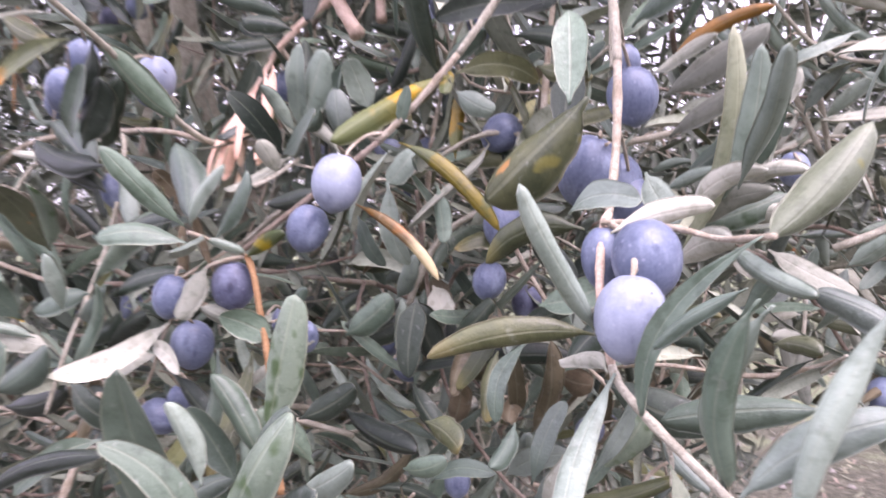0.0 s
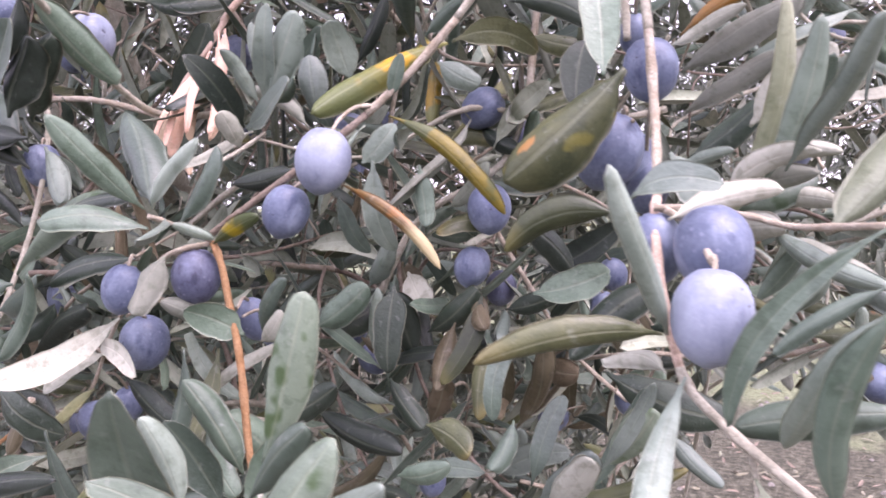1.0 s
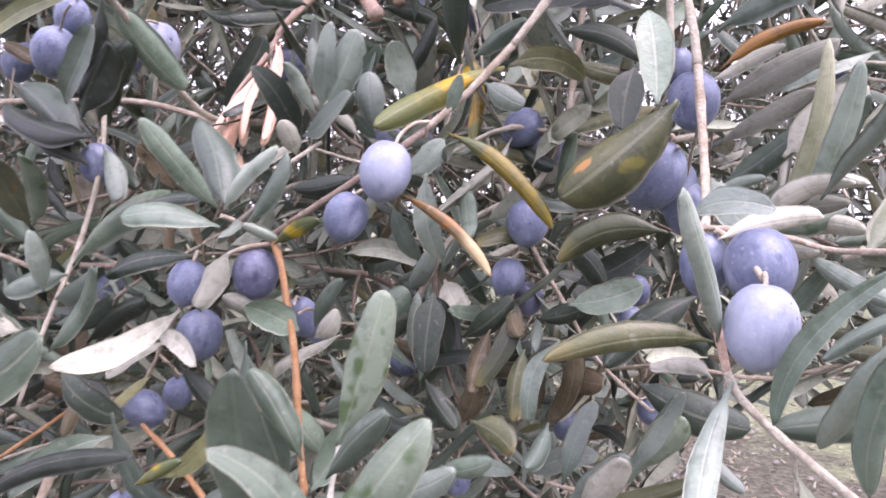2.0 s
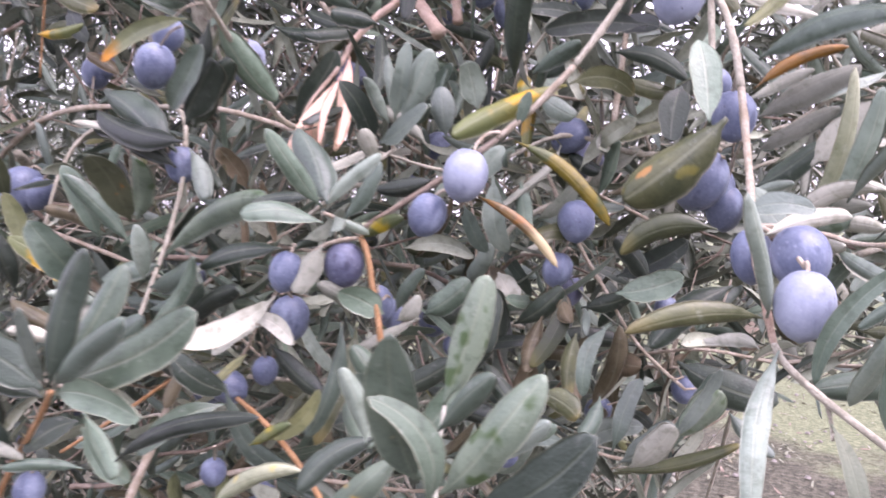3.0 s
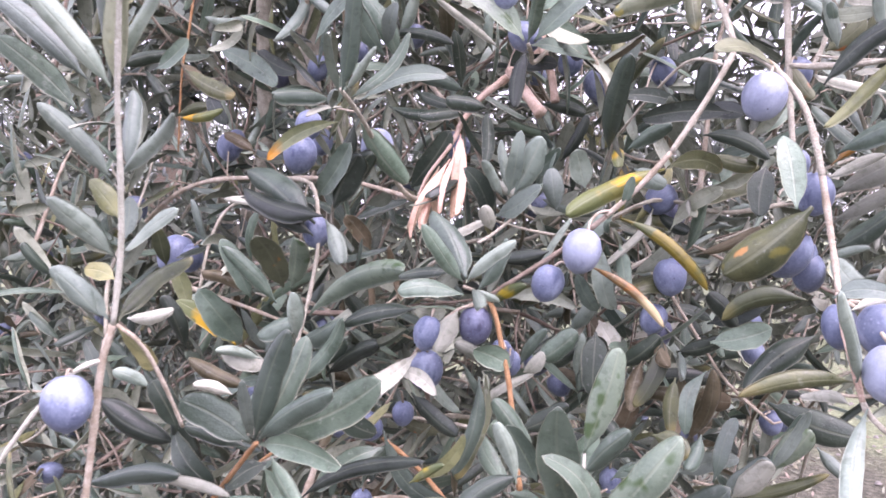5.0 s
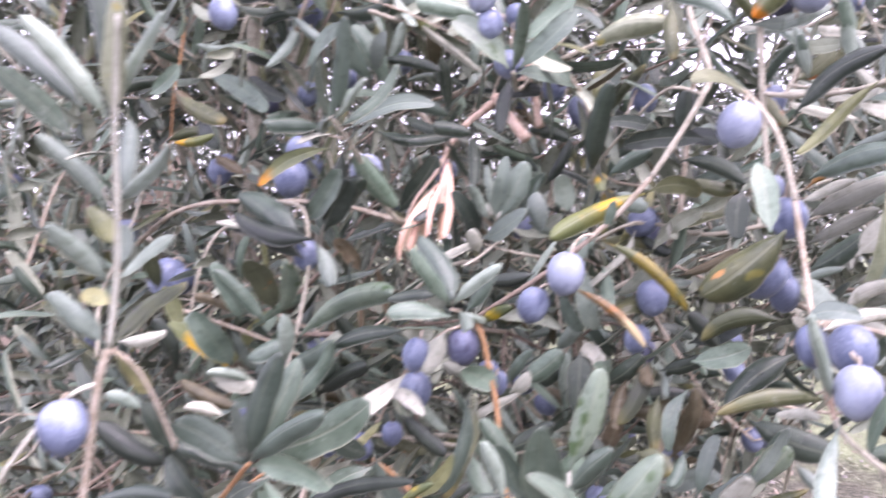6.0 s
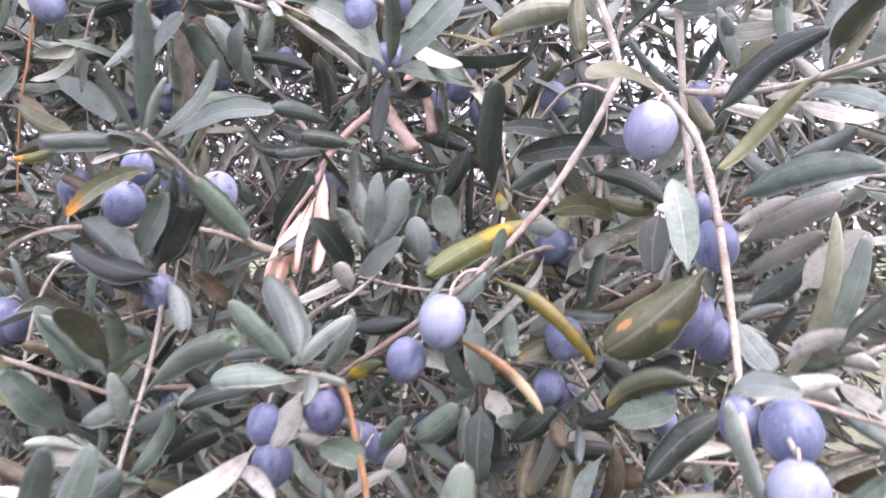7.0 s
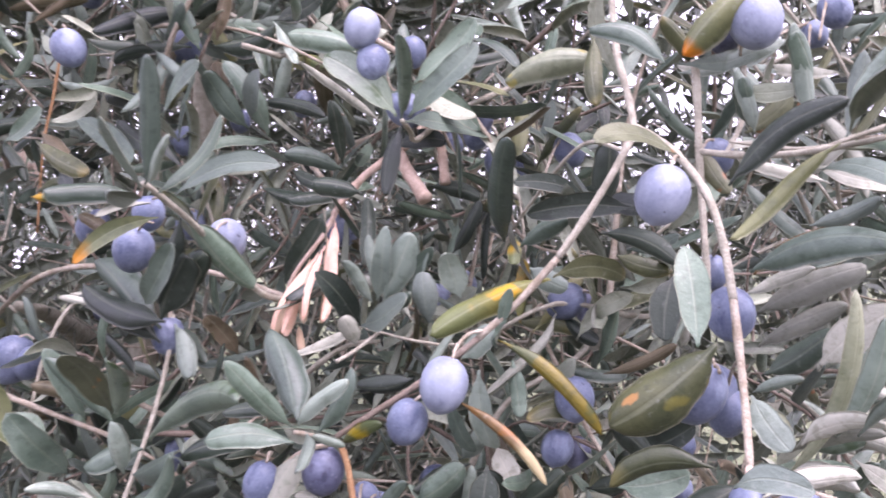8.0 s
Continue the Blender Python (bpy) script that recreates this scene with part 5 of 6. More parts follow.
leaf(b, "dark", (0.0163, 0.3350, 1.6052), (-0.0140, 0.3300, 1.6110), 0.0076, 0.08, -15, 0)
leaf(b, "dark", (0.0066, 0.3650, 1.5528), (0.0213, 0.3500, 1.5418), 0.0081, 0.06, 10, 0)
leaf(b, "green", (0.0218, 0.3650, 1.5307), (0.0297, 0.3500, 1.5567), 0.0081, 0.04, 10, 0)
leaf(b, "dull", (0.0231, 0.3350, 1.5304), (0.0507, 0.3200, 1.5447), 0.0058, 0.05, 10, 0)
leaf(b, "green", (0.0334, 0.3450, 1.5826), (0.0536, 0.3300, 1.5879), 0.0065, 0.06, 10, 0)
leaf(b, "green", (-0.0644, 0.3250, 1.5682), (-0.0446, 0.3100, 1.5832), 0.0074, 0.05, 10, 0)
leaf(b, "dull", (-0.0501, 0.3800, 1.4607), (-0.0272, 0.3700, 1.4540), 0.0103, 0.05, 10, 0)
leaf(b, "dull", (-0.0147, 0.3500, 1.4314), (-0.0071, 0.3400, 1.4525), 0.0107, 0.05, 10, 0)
olive(b, "blue", (-0.0258, 0.4000, 1.6294), 0.0169, 0.0196, 0, (-0.0301, 0.4100, 1.6469))
olive(b, "blue", (-0.0432, 0.4400, 1.6518), 0.0163, 0.0148, 0, (-0.0379, 0.4400, 1.6612))
olive(b, "blue", (-0.0472, 0.3900, 1.4487), 0.0135, 0.0148, 0, (-0.0603, 0.3850, 1.4458))

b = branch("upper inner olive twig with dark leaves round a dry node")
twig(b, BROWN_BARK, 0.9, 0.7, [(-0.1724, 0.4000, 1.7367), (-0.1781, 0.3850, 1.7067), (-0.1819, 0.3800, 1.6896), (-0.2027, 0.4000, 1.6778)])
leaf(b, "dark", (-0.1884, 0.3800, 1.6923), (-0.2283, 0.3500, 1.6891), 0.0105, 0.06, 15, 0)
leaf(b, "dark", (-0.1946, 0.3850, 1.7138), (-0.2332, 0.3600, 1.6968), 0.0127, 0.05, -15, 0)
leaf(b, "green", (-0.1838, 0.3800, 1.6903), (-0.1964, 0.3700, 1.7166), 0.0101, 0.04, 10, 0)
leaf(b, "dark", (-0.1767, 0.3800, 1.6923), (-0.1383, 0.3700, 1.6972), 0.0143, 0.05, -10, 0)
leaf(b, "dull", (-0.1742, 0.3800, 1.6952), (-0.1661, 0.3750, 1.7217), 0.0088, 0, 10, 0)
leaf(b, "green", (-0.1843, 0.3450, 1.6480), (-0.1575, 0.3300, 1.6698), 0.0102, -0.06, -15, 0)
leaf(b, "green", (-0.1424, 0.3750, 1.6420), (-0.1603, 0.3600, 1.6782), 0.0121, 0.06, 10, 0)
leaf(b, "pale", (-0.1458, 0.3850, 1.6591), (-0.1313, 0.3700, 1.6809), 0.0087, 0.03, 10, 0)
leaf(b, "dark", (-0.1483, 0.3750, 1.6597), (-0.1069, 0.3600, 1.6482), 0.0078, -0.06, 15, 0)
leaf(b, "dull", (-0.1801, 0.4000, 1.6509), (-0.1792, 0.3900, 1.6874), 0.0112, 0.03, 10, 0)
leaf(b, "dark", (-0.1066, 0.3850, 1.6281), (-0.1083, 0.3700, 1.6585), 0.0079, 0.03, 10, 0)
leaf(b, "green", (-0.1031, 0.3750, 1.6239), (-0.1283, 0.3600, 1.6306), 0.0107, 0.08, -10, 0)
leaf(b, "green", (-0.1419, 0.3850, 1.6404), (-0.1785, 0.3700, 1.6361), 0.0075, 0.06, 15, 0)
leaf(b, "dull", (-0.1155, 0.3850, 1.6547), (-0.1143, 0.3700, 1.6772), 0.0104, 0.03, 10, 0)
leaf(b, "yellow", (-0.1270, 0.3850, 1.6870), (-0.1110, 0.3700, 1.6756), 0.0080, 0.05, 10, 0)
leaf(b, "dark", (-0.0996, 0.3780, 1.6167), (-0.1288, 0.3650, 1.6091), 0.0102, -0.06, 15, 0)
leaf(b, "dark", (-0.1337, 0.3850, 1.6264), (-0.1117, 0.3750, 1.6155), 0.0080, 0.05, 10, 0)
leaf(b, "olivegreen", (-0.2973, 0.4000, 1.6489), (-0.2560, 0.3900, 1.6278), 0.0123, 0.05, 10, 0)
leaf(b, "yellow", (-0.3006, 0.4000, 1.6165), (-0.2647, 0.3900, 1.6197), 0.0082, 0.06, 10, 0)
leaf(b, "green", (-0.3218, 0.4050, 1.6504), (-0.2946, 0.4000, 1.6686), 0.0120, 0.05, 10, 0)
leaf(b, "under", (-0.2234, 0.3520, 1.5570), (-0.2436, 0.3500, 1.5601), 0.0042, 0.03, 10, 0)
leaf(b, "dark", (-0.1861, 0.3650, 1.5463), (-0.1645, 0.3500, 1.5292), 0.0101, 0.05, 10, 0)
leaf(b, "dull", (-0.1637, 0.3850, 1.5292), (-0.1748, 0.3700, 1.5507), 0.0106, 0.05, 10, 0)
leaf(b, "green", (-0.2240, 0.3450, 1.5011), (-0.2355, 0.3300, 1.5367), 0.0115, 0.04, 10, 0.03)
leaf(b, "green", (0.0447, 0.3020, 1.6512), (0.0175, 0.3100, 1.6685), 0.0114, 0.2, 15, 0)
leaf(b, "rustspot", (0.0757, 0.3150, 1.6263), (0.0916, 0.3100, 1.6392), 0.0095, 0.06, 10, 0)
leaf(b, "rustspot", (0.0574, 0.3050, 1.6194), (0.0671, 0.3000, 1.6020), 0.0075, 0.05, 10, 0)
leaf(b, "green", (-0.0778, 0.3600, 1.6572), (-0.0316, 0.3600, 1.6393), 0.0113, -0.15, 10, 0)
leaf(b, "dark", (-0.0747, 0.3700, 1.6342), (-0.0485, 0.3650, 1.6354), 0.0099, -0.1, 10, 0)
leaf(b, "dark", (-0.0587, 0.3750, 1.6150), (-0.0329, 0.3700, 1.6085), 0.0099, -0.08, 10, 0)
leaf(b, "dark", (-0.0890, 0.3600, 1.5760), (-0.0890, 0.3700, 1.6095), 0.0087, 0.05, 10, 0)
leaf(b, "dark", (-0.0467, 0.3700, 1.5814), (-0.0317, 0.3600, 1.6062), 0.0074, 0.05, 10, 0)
leaf(b, "dull", (-0.2474, 0.4000, 1.5923), (-0.2690, 0.4000, 1.6055), 0.0089, 0.05, 10, 0)
olive(b, "blue", (-0.2903, 0.3750, 1.5249), 0.0234, 0.0166, 0, (-0.2813, 0.3800, 1.5359))
olive(b, "blue", (-0.2025, 0.4000, 1.6459), 0.0146, 0.0140, 0, (-0.1903, 0.3900, 1.6563))
olive(b, "dark", (-0.2373, 0.4200, 1.6453), 0.0135, 0.0148, 0, (-0.2318, 0.4200, 1.6569))
olive(b, "blue", (-0.1445, 0.4300, 1.6719), 0.0126, 0.0113, 0, (-0.1333, 0.4200, 1.6764))
olive(b, "blue", (-0.1846, 0.4300, 1.6622), 0.0122, 0.0135, 0, (-0.1837, 0.4100, 1.6665))

b = branch("low orange-barked olive twig with dark leaves")
twig(b, ORANGE_BARK, 1.0, 0.8, [(-0.1828, 0.3400, 1.4336), (-0.1917, 0.3350, 1.4263), (-0.2070, 0.3300, 1.4146), (-0.2342, 0.3300, 1.3963)])
leaf(b, "dark", (-0.1516, 0.2400, 1.4278), (-0.0949, 0.2300, 1.4500), 0.0081, -0.08, -20, 0)
leaf(b, "green", (-0.2092, 0.3000, 1.4497), (-0.1719, 0.2900, 1.4715), 0.0152, 0.06, 10, 0.04)
leaf(b, "dark", (-0.2325, 0.3300, 1.4352), (-0.1873, 0.3200, 1.4474), 0.0130, 0.06, 10, 0)
leaf(b, "green", (-0.1889, 0.3300, 1.4692), (-0.1575, 0.3200, 1.4827), 0.0120, 0.06, -10, 0)
leaf(b, "dull", (-0.1828, 0.3400, 1.4350), (-0.1994, 0.3300, 1.4447), 0.0103, 0.06, 10, 0)
leaf(b, "dark", (-0.1174, 0.3100, 1.5022), (-0.1601, 0.3200, 1.4915), 0.0103, 0.05, 15, 0)

# Deep greens on this twig hold the low shade in their colour.
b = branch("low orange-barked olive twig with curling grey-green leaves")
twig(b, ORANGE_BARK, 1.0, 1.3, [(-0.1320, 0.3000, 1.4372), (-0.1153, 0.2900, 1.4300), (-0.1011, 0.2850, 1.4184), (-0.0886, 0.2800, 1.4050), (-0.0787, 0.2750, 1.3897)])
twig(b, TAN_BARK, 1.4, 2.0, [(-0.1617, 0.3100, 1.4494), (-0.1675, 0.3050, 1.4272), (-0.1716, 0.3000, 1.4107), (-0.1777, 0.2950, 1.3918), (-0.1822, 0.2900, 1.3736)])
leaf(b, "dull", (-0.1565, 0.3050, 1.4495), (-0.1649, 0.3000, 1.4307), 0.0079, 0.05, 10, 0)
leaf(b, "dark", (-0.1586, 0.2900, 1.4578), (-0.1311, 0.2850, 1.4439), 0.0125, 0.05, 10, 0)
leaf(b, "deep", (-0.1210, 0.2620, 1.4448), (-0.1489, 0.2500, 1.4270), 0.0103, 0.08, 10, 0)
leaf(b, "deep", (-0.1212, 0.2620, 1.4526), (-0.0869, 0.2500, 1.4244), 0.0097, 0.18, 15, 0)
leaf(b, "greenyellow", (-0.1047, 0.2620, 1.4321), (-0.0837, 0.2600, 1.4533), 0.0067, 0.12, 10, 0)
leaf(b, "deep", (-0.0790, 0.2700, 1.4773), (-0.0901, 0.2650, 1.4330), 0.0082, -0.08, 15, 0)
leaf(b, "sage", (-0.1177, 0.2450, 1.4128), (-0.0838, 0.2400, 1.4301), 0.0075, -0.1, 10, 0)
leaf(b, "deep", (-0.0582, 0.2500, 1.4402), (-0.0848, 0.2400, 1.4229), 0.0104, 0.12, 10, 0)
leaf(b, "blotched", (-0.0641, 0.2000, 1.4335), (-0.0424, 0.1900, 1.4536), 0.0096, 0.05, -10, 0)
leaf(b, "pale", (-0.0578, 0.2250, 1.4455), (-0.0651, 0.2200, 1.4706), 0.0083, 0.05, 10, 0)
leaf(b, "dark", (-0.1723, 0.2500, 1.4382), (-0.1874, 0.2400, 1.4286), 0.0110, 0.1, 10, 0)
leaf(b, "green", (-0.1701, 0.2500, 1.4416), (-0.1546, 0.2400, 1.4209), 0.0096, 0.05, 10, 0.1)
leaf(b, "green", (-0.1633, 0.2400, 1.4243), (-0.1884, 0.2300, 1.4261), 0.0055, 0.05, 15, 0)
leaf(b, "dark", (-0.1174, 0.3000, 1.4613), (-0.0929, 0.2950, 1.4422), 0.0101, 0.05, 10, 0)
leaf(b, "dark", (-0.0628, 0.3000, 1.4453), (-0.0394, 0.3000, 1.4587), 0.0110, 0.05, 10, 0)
olive(b, "blue", (-0.1920, 0.2500, 1.4104), 0.0115, 0.0145, 0, (-0.1880, 0.2500, 1.4211))
olive(b, "blue", (-0.1465, 0.3100, 1.4001), 0.0117, 0.0132, 0, (-0.1350, 0.2850, 1.4206))
olive(b, "blue", (-0.2705, 0.4200, 1.6021), 0.0130, 0.0171, 0, (-0.2690, 0.4200, 1.6217))

b = branch("low inner olive twig with twisted pale and dark leaves")
twig(b, TAN_BARK, 0.8, 0.6, [(0.0223, 0.3300, 1.4158), (0.0397, 0.3300, 1.4140), (0.0528, 0.3250, 1.4296), (0.0651, 0.3200, 1.4466)])
leaf(b, "pale", (0.0294, 0.2900, 1.4250), (0.0473, 0.2800, 1.4439), 0.0119, 0.05, -10, 0)
leaf(b, "spotted", (0.0510, 0.3000, 1.4326), (0.0662, 0.2900, 1.4552), 0.0141, 0.05, 10, 0)
leaf(b, "olivegreen", (0.0309, 0.3200, 1.4117), (0.0803, 0.3100, 1.4298), 0.0076, 0.05, 10, 0)
leaf(b, "dark", (0.0527, 0.3100, 1.4623), (0.0903, 0.3000, 1.4499), 0.0159, 0.06, 10, 0)
leaf(b, "green", (0.0252, 0.3100, 1.4760), (0.0142, 0.3000, 1.4476), 0.0074, 0.12, 15, 0)
leaf(b, "olivegreen", (0.0120, 0.3200, 1.4702), (0.0088, 0.3100, 1.4448), 0.0087, 0.04, 10, 0)
leaf(b, "green", (0.0214, 0.3000, 1.4480), (0.0142, 0.2900, 1.4342), 0.0086, -0.06, 10, 0)
leaf(b, "olivegreen", (-0.0033, 0.2700, 1.4551), (0.0105, 0.2600, 1.4497), 0.0099, -0.08, 10, 0)
leaf(b, "dark", (-0.0265, 0.3400, 1.4888), (-0.0273, 0.3300, 1.4562), 0.0137, 0, 10, 0)
leaf(b, "dull", (-0.0025, 0.3400, 1.4742), (-0.0092, 0.3300, 1.4496), 0.0093, 0.05, 10, 0)
leaf(b, "dark", (0.0434, 0.3300, 1.4929), (0.0269, 0.3200, 1.5123), 0.0114, 0.05, 10, 0)
leaf(b, "green", (0.0280, 0.3200, 1.4882), (0.0538, 0.3100, 1.4974), 0.0126, 0.05, -10, 0)
leaf(b, "dull", (0.0214, 0.3400, 1.4546), (-0.0045, 0.3400, 1.4583), 0.0099, 0.05, 10, 0)
leaf(b, "green", (-0.0144, 0.2800, 1.4356), (0.0034, 0.2700, 1.4430), 0.0081, 0.05, 10, 0)
leaf(b, "pale", (0.0717, 0.3000, 1.4450), (0.0865, 0.2900, 1.4312), 0.0070, 0.05, 10, 0)
olive(b, "blue", (0.0565, 0.3600, 1.4773), 0.0119, 0.0108, 0, (0.0490, 0.3500, 1.4914))
olive(b, "blue", (0.0661, 0.3600, 1.4397), 0.0119, 0.0135, 0, (0.0585, 0.3500, 1.4522))

b = branch("thin olive twig with silvery leaves against the bright sky")
twig(b, GREY_BARK, 0.9, 0.6, [(0.1195, 0.2700, 1.6232), (0.1017, 0.2750, 1.6176), (0.0913, 0.2800, 1.6147), (0.0803, 0.2850, 1.6158), (0.0648, 0.2900, 1.6194)])
leaf(b, "pale", (0.0896, 0.2800, 1.6241), (0.0812, 0.2700, 1.6539), 0.0082, 0.04, 10, 0)
leaf(b, "paleblue", (0.0967, 0.2700, 1.6259), (0.1099, 0.2600, 1.6455), 0.0082, 0.04, 10, 0)
leaf(b, "paleblue", (0.0996, 0.2800, 1.6176), (0.1055, 0.2800, 1.6464), 0.0079, 0.05, 10, 0)
leaf(b, "pale", (0.1064, 0.2700, 1.6139), (0.1122, 0.2600, 1.6334), 0.0074, 0.04, 10, 0)
leaf(b, "under", (0.0925, 0.2900, 1.6107), (0.1168, 0.2800, 1.6014), 0.0060, 0.06, 10, 0)
leaf(b, "olivegreen", (0.0569, 0.3100, 1.6511), (0.0434, 0.3000, 1.6680), 0.0081, 0.04, 10, 0)
leaf(b, "pale", (0.0507, 0.3100, 1.6492), (0.0866, 0.3000, 1.6572), 0.0076, 0.05, -10, 0)
leaf(b, "sage", (0.0669, 0.2900, 1.6373), (0.0863, 0.2800, 1.6350), 0.0070, 0.06, 10, 0)
leaf(b, "pale", (0.0733, 0.2900, 1.6221), (0.0649, 0.2800, 1.6427), 0.0070, 0.04, 10, 0)
leaf(b, "pale", (0.0669, 0.2700, 1.5340), (0.0759, 0.2600, 1.5188), 0.0094, 0.05, 10, 0)
leaf(b, "under", (0.0786, 0.2700, 1.5164), (0.0991, 0.2500, 1.5271), 0.0080, -0.1, 10, 0)
leaf(b, "pale", (0.0889, 0.2600, 1.5364), (0.0995, 0.2500, 1.5562), 0.0064, 0.04, 10, 0)
leaf(b, "paleblue", (0.0845, 0.2700, 1.5883), (0.1023, 0.2600, 1.5962), 0.0063, 0.06, 10, 0)
olive(b, "blue", (0.1067, 0.3100, 1.6701), 0.0121, 0.0125, 0, (0.0980, 0.3000, 1.6566))
olive(b, "blue", (0.1049, 0.3300, 1.6671), 0.0090, 0.0103, 0, (0.0971, 0.3100, 1.6512))
leaf(b, "under", (0.1043, 0.2900, 1.5098), (0.1272, 0.2800, 1.4962), 0.0074, 0.05, -10, 0)
leaf(b, "pale", (0.1337, 0.2600, 1.4868), (0.1130, 0.2700, 1.4987), 0.0103, 0.05, 10, 0)
leaf(b, "pale", (0.1218, 0.2700, 1.5059), (0.1301, 0.2600, 1.5140), 0.0066, 0.05, 10, 0)

# ---- trunk and limbs ----
def own_tree():
    root = new("olive_tree")
    limbs = (([(-0.35, 1.35, -0.1), (-0.32, 1.30, 0.5), (-0.26, 1.22, 1.0)], 0.11, 0.075, "trunk"),
             ([(-0.26, 1.22, 0.98), (-0.28, 0.95, 1.3), (-0.27, 0.62, 1.55), (-0.24, 0.50, 1.75), (-0.10, 0.46, 2.0)], 0.02, 0.004, "limb"),
             ([(-0.27, 1.2, 1.0), (-0.55, 1.0, 1.5), (-0.50, 0.7, 1.9), (-0.20, 0.50, 2.05), (0.01, 0.40, 1.90), (0.02, 0.36, 1.75)], 0.012, 0.002, "limb"),
             ([(-0.27, 1.2, 1.0), (-0.35, 0.9, 1.2), (-0.25, 0.65, 1.36), (-0.16, 0.55, 1.38)], 0.02, 0.004, "limb"),
             ([(-0.28, 1.2, 1.0), (-0.5, 1.0, 1.3), (-0.48, 0.7, 1.5), (-0.35, 0.45, 1.55)], 0.025, 0.003, "limb"),
             ([(-0.28, 1.2, 1.0), (-0.42, 0.85, 1.25), (-0.36, 0.62, 1.45), (-0.337, 0.58, 1.535), (-0.324, 0.57, 1.576), (-0.312, 0.56, 1.625), (-0.305, 0.54, 1.70), (-0.28, 0.5, 1.85)], 0.016, 0.004, "limb"))
    for pts, r0, r1, kind in limbs:
        v, f, start = tube(pts, r0, r1, 10)
        part(kind, mesh_of(kind, v, f, (GREY_BARK if kind == "limb" else BROWN_BARK,)), root, "", Matrix.Translation(start))
    tagged(root, "gnarled olive trunk and bare grey limbs inside the crown", "tree", "olive trees in the grove")


own_tree()


# ---- the shoots behind ----
def shoot(kind_pair, count, length, fruit, bark):
    """An olive shoot that grows along +z, with opposite pairs of leaves and, on some, olives."""
    root = new("olive_shoot")
    pts = [(0, 0, 0)]
    for k in range(1, 5):
        pts.append((random.uniform(-0.006, 0.006) * k, random.uniform(-0.006, 0.006) * k, length * k / 4))
    verts, faces, start = tube(pts, 0.0016, 0.0006, 6)
    part("twig", mesh_of("twig", verts, faces, (bark,)), root)
    turn = random.uniform(0, 180)
    for k in range(count):
        h = length * (0.12 + 0.88 * k / (count - 1))
        turn += 90 + random.uniform(-25, 25)
        at = Vector((0, 0, h))
        for flip in (0, 180):
            if random.random() < 0.12:
                continue
            way = radians(turn + flip + random.uniform(-18, 18))
            lift = radians(random.uniform(25, 62) if k < count - 1 else random.uniform(55, 80))
            ln = random.uniform(0.030, 0.052) * (0.8 if k == count - 1 else 1)
            d = Vector((math.cos(way) * math.cos(lift), math.sin(way) * math.cos(lift), math.sin(lift)))
            face = Vector((-d.x * math.tan(lift), -d.y * math.tan(lift), 1.0)) if lift < 1.2 else Vector((d.x, d.y, 0.2))
            kind = random.choice(kind_pair) if random.random() > 0.04 else random.choice(("rustspot", "greenyellow", "greenyellow"))
            v, f, ix, uv = blade_grid(at, at + d * ln, random.uniform(0.0064, 0.0100), random.uniform(-0.16, 0.16), random.uniform(-35, 35),
                                      random.uniform(-0.05, 0.22), random.uniform(-0.2, 1.3), 8, face)
            me = mesh_of("leaf", v, f, (LEAF_TOP[kind], LEAF_UNDER), ix, uv)
            part("leaf", me, root, "", Matrix.Translation(at))
    for k in range(fruit):
        h = length * random.uniform(0.2, 0.7)
        way = random.uniform(0, 6.28)
        c = (0.016 * math.cos(way), 0.016 * math.sin(way), h - 0.012)
        olive(root, random.choice(("blue", "blue", "dark")), c, 0.0165, 0.0195, 0, (0, 0, h))
    return tagged(root, "leafy olive shoot inside the crown", "shoot", "shoots inside the crown")


def outside_view_gaps(p):
    """True where the crown carries shoots behind the near branches, thinned low, left and upper right to fit the
    camera's view.
    """
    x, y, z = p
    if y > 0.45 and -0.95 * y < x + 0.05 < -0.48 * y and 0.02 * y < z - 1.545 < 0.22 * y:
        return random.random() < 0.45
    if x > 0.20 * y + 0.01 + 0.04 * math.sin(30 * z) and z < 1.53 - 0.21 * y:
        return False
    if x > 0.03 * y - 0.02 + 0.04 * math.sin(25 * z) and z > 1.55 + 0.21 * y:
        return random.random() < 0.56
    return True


def hides_near_branch(p):
    """True where a shoot would grow through a near branch or hide it from the camera."""
    s = (NEAR[:, 1] - VIEW_POINT.y) / max(p.y - VIEW_POINT.y, 0.05)
    x, z = p.x * s - NEAR[:, 0], VIEW_POINT.z + (p.z - VIEW_POINT.z) * s - NEAR[:, 2]
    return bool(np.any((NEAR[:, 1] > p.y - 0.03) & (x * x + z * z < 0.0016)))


VIEW_POINT = Vector((0.0, -0.01, 1.545))  # about the camera's mean position, from which the near branches are kept in sight
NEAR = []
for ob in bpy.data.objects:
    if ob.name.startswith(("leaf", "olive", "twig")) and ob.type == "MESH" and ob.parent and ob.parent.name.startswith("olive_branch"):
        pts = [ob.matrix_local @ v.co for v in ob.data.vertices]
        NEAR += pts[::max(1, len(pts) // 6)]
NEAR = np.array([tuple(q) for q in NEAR])


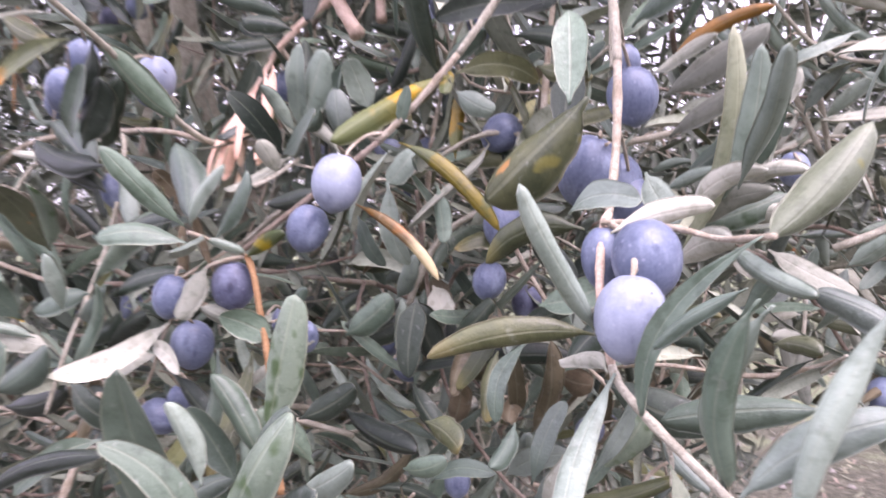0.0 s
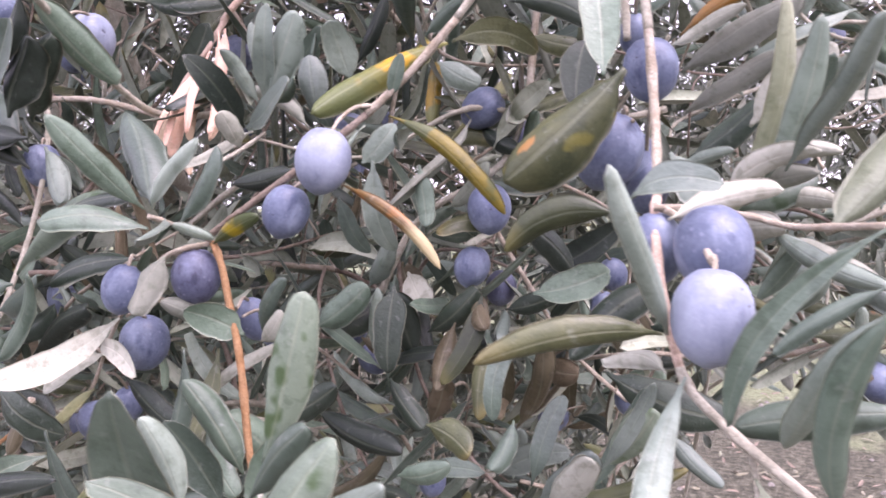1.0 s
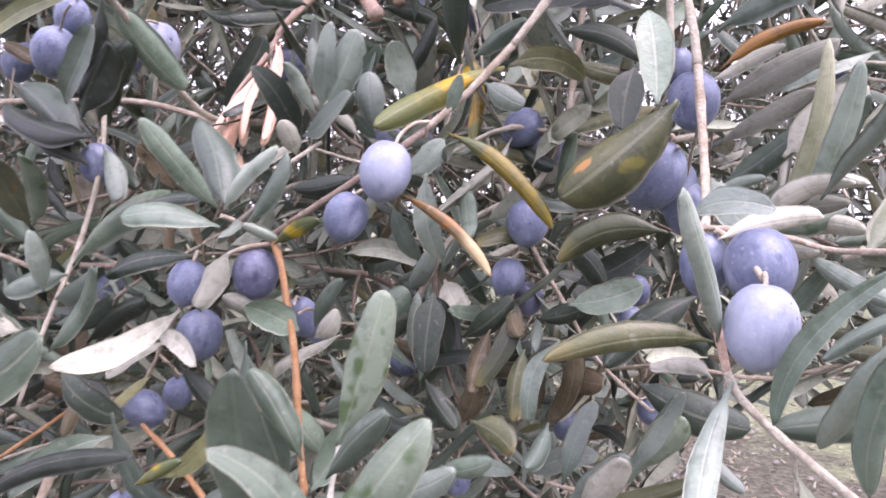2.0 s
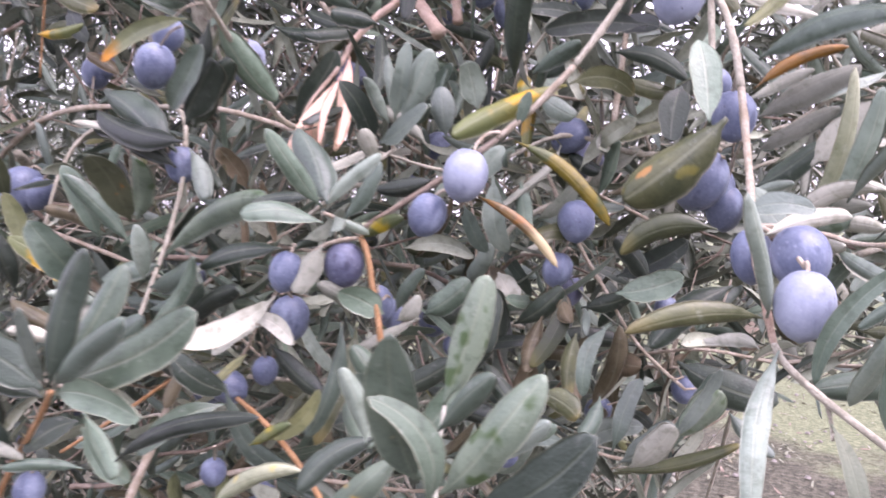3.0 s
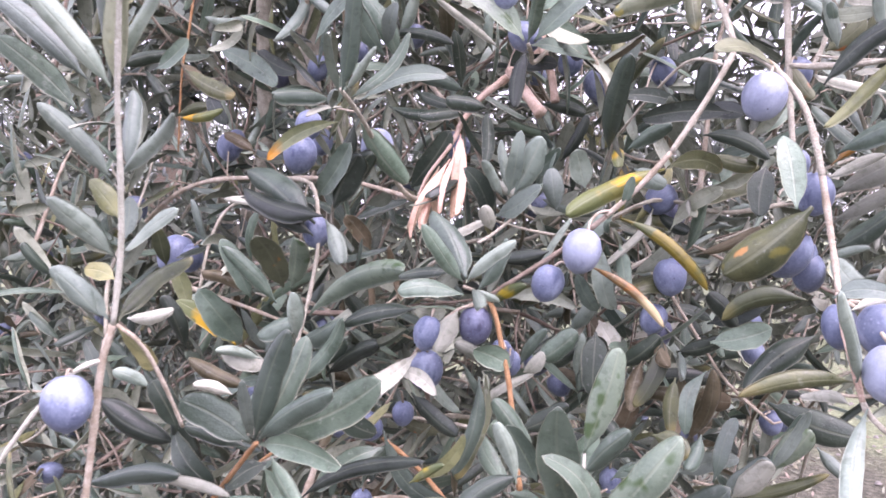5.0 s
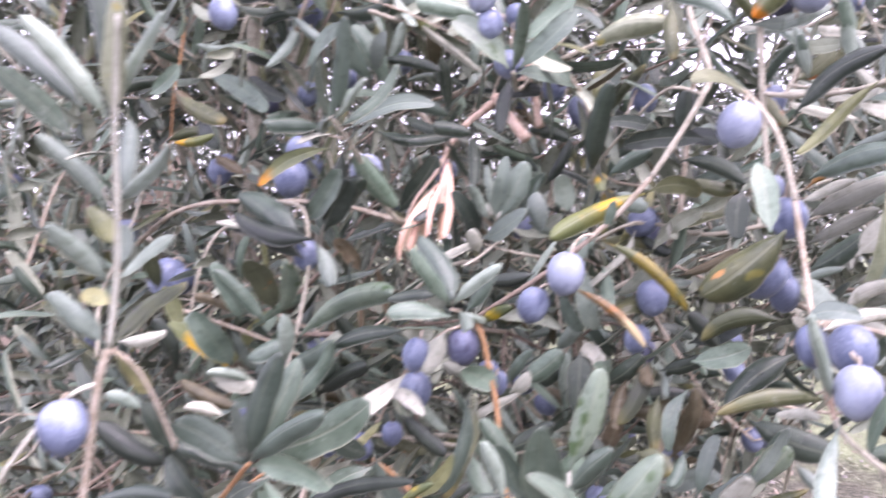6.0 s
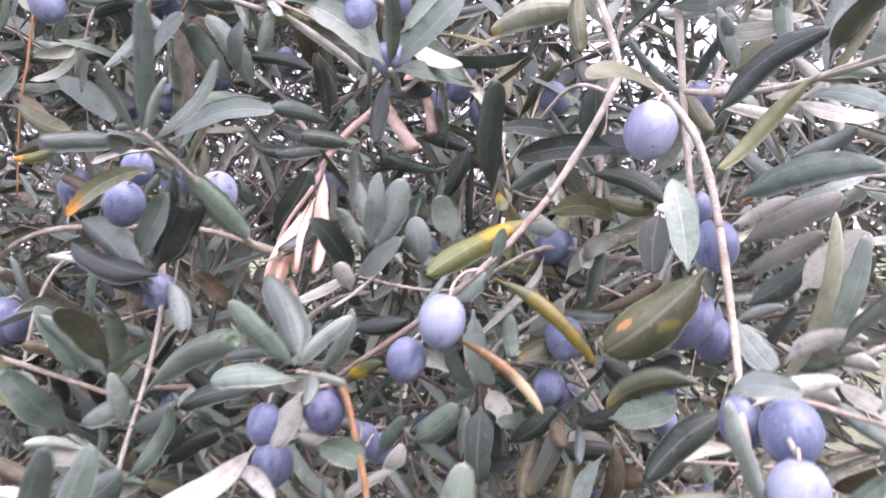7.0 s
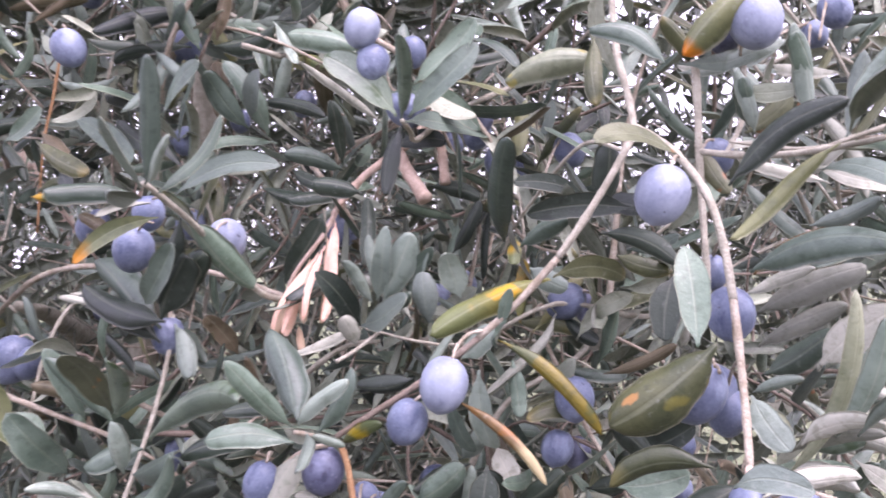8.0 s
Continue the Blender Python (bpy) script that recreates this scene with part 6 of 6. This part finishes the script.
def plant_shoots():
    # Dark and deep kinds paint the shaded interior into the shoots' leaves.
    kinds = (("green", "dark", "paleblue"), ("green", "deep", "olivegreen"), ("green", "pale", "dark"), ("deep", "olivegreen", "green"), ("green", "deep", "pale"), ("green", "dull", "dark"))
    stock = []
    for i, k in enumerate(kinds):
        stock.append(shoot(k, 9 + i % 3, random.uniform(0.12, 0.17), (0, 1, 0, 0, 0, 1)[i], (BROWN_BARK, GREY_BARK, TAN_BARK)[i % 3]))
    # For the right side: silvery undersides, with open-sky brightness put into pale colours.
    pale = [shoot(("pale", "under", "green"), 8, 0.17, 0, GREY_BARK), shoot(("pale", "paleblue", "under"), 9, 0.19, 0, GREY_BARK)]
    first = list(stock) + pale
    made = 0
    tries = 0
    while made < SHOOTS and tries < 20000:
        tries += 1
        y = 0.35 + 0.55 * random.random() ** 1.5
        x = random.uniform(-0.42, 0.36) * (y + 0.12) * 1.75 - 0.13 * y
        z = 1.535 + random.uniform(-0.42, 0.44) * (y + 0.12) * 1.15
        if not outside_view_gaps((x, y, z)):
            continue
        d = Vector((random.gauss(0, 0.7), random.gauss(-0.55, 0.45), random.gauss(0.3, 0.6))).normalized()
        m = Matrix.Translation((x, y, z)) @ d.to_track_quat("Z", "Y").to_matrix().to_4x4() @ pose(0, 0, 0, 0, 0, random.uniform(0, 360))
        if not outside_view_gaps(m @ Vector((0, 0, 0.17))):
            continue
        if any(hides_near_branch(m @ Vector((0, 0, h))) for h in (0.0, 0.08, 0.17)) or (m @ Vector((0, 0, 0.18))).y < 0.32:
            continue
        if made < len(first):
            first[made].matrix_basis = m
        else:
            copy_thing(random.choice(pale if x > 0.08 * y + 0.02 and random.random() < 0.8 else stock), m)
        made += 1


SHOOTS = 300
plant_shoots()


def far_and_shading_foliage():
    """The far side of the crown, plus unseen light-blocking leaves: many small leaves in drooping clusters, too many to
    count.
    """
    verts, faces, index, uvs = [], [], [], []
    made = 0
    while made < 36000:
        y = random.uniform(0.55, 2.0)
        cx = random.uniform(-0.72, 0.6) * (y + 0.1) - 0.12 * y
        # Reaches well below the view: leaves added to block light off the ground.
        cz = 1.55 + random.uniform(-0.85, 0.5) * (y + 0.1)
        if not outside_view_gaps((cx, y, cz)) or not outside_view_gaps((cx + 0.06, y, cz - 0.06)) or noise.noise(Vector((cx * 6, y * 6, cz * 6))) < -0.08:
            made += 3
            continue
        for k in range(9):
            b = Vector((cx, y, cz)) + Vector([random.gauss(0, 0.03) for _ in range(3)])
            d = Vector([random.gauss(0, 1) for _ in range(3)]).normalized()
            v, f, ix, uv = blade_grid(b, b + d * random.uniform(0.028, 0.05), random.uniform(0.0062, 0.0095), random.uniform(-0.06, 0.06),
                                      random.uniform(-90, 90), 0.05, 0.2, 4, coarse=True)
            o = len(verts)
            verts += [p + b for p in v]
            faces += [tuple(q + o for q in face) for face in f]
            index += ix
            uvs += uv
            made += 1
    # Outer shell: its unseen parts are added to shut skylight out.
    for k in range(3000):
        d = Vector([random.gauss(0, 1) for _ in range(3)]).normalized()
        r = random.uniform(0.72, 1.0) * (1 + 0.25 * noise.noise(d * 2.3))
        c = Vector((-0.40 + 1.45 * d.x * r, 1.55 + 1.30 * d.y * r, 1.95 + 1.05 * d.z * r))
        if c.y < 0.5 or (c.y < 1.5 and abs(c.x + 0.13 * c.y) < 0.75 * c.y and abs(c.z - 1.55) < 0.5 * c.y) or not outside_view_gaps(c):
            continue
        # Larger leaves out of view on top serve only as a sky blocker.
        big = 1.8 if c.z > 2.25 else 1.0
        for q in range(9):
            b = c + Vector([random.gauss(0, 0.045 * big) for _ in range(3)])
            w = Vector([random.gauss(0, 1) for _ in range(3)]).normalized()
            v, f, ix, uv = blade_grid(b, b + w * random.uniform(0.045, 0.075) * big, random.uniform(0.013, 0.018) * big, 0, random.uniform(-90, 90), 0.05, 0.2, 3, coarse=True)
            o = len(verts)
            verts += [p + b for p in v]
            faces += [tuple(i + o for i in g) for g in f]
            index += ix
            uvs += uv
    ob = new("foliage", mesh_of("foliage", verts, faces, (LEAF_FAR, LEAF_UNDER), index, uvs))
    tagged(ob, "grey-green olive foliage on the far side of the crown, with unseen light-blocking leaves", "foliage", "", "stuff")


far_and_shading_foliage()


def twig_tangle():
    """Fine bare twigs deep inside the crown, too many to count."""
    verts, faces, index = [], [], []
    made = 0
    while made < 900:
        y = random.uniform(0.42, 1.1)
        p = Vector((random.uniform(-0.72, 0.6) * (y + 0.1) - 0.12 * y, y, 1.55 + random.uniform(-0.5, 0.5) * (y + 0.1)))
        d = Vector((random.gauss(0, 0.6), random.gauss(0, 0.5), random.gauss(0, 1))).normalized()
        ln = random.uniform(0.06, 0.2)
        made += 1
        if not outside_view_gaps(p) or not outside_view_gaps(p + d * ln) or hides_near_branch(p) or hides_near_branch(p + d * ln):
            continue
        bow = Vector([random.gauss(0, 0.012) for _ in range(3)])
        r = random.uniform(0.0005, 0.0014)
        v, f, start = tube([p, p + d * ln * 0.5 + bow, p + d * ln], r, r * 0.6, 5)
        o = len(verts)
        verts += [q + start for q in v]
        faces += [tuple(i + o for i in g) for g in f]
        index += [made % 3] * len(f)
    me = mesh_of("twigs", verts, faces, (GREY_BARK, TAN_BARK, BROWN_BARK), index)
    tagged(new("twigs", me), "fine bare grey-brown twigs inside the crown", "twigs", "", "stuff")


twig_tangle()
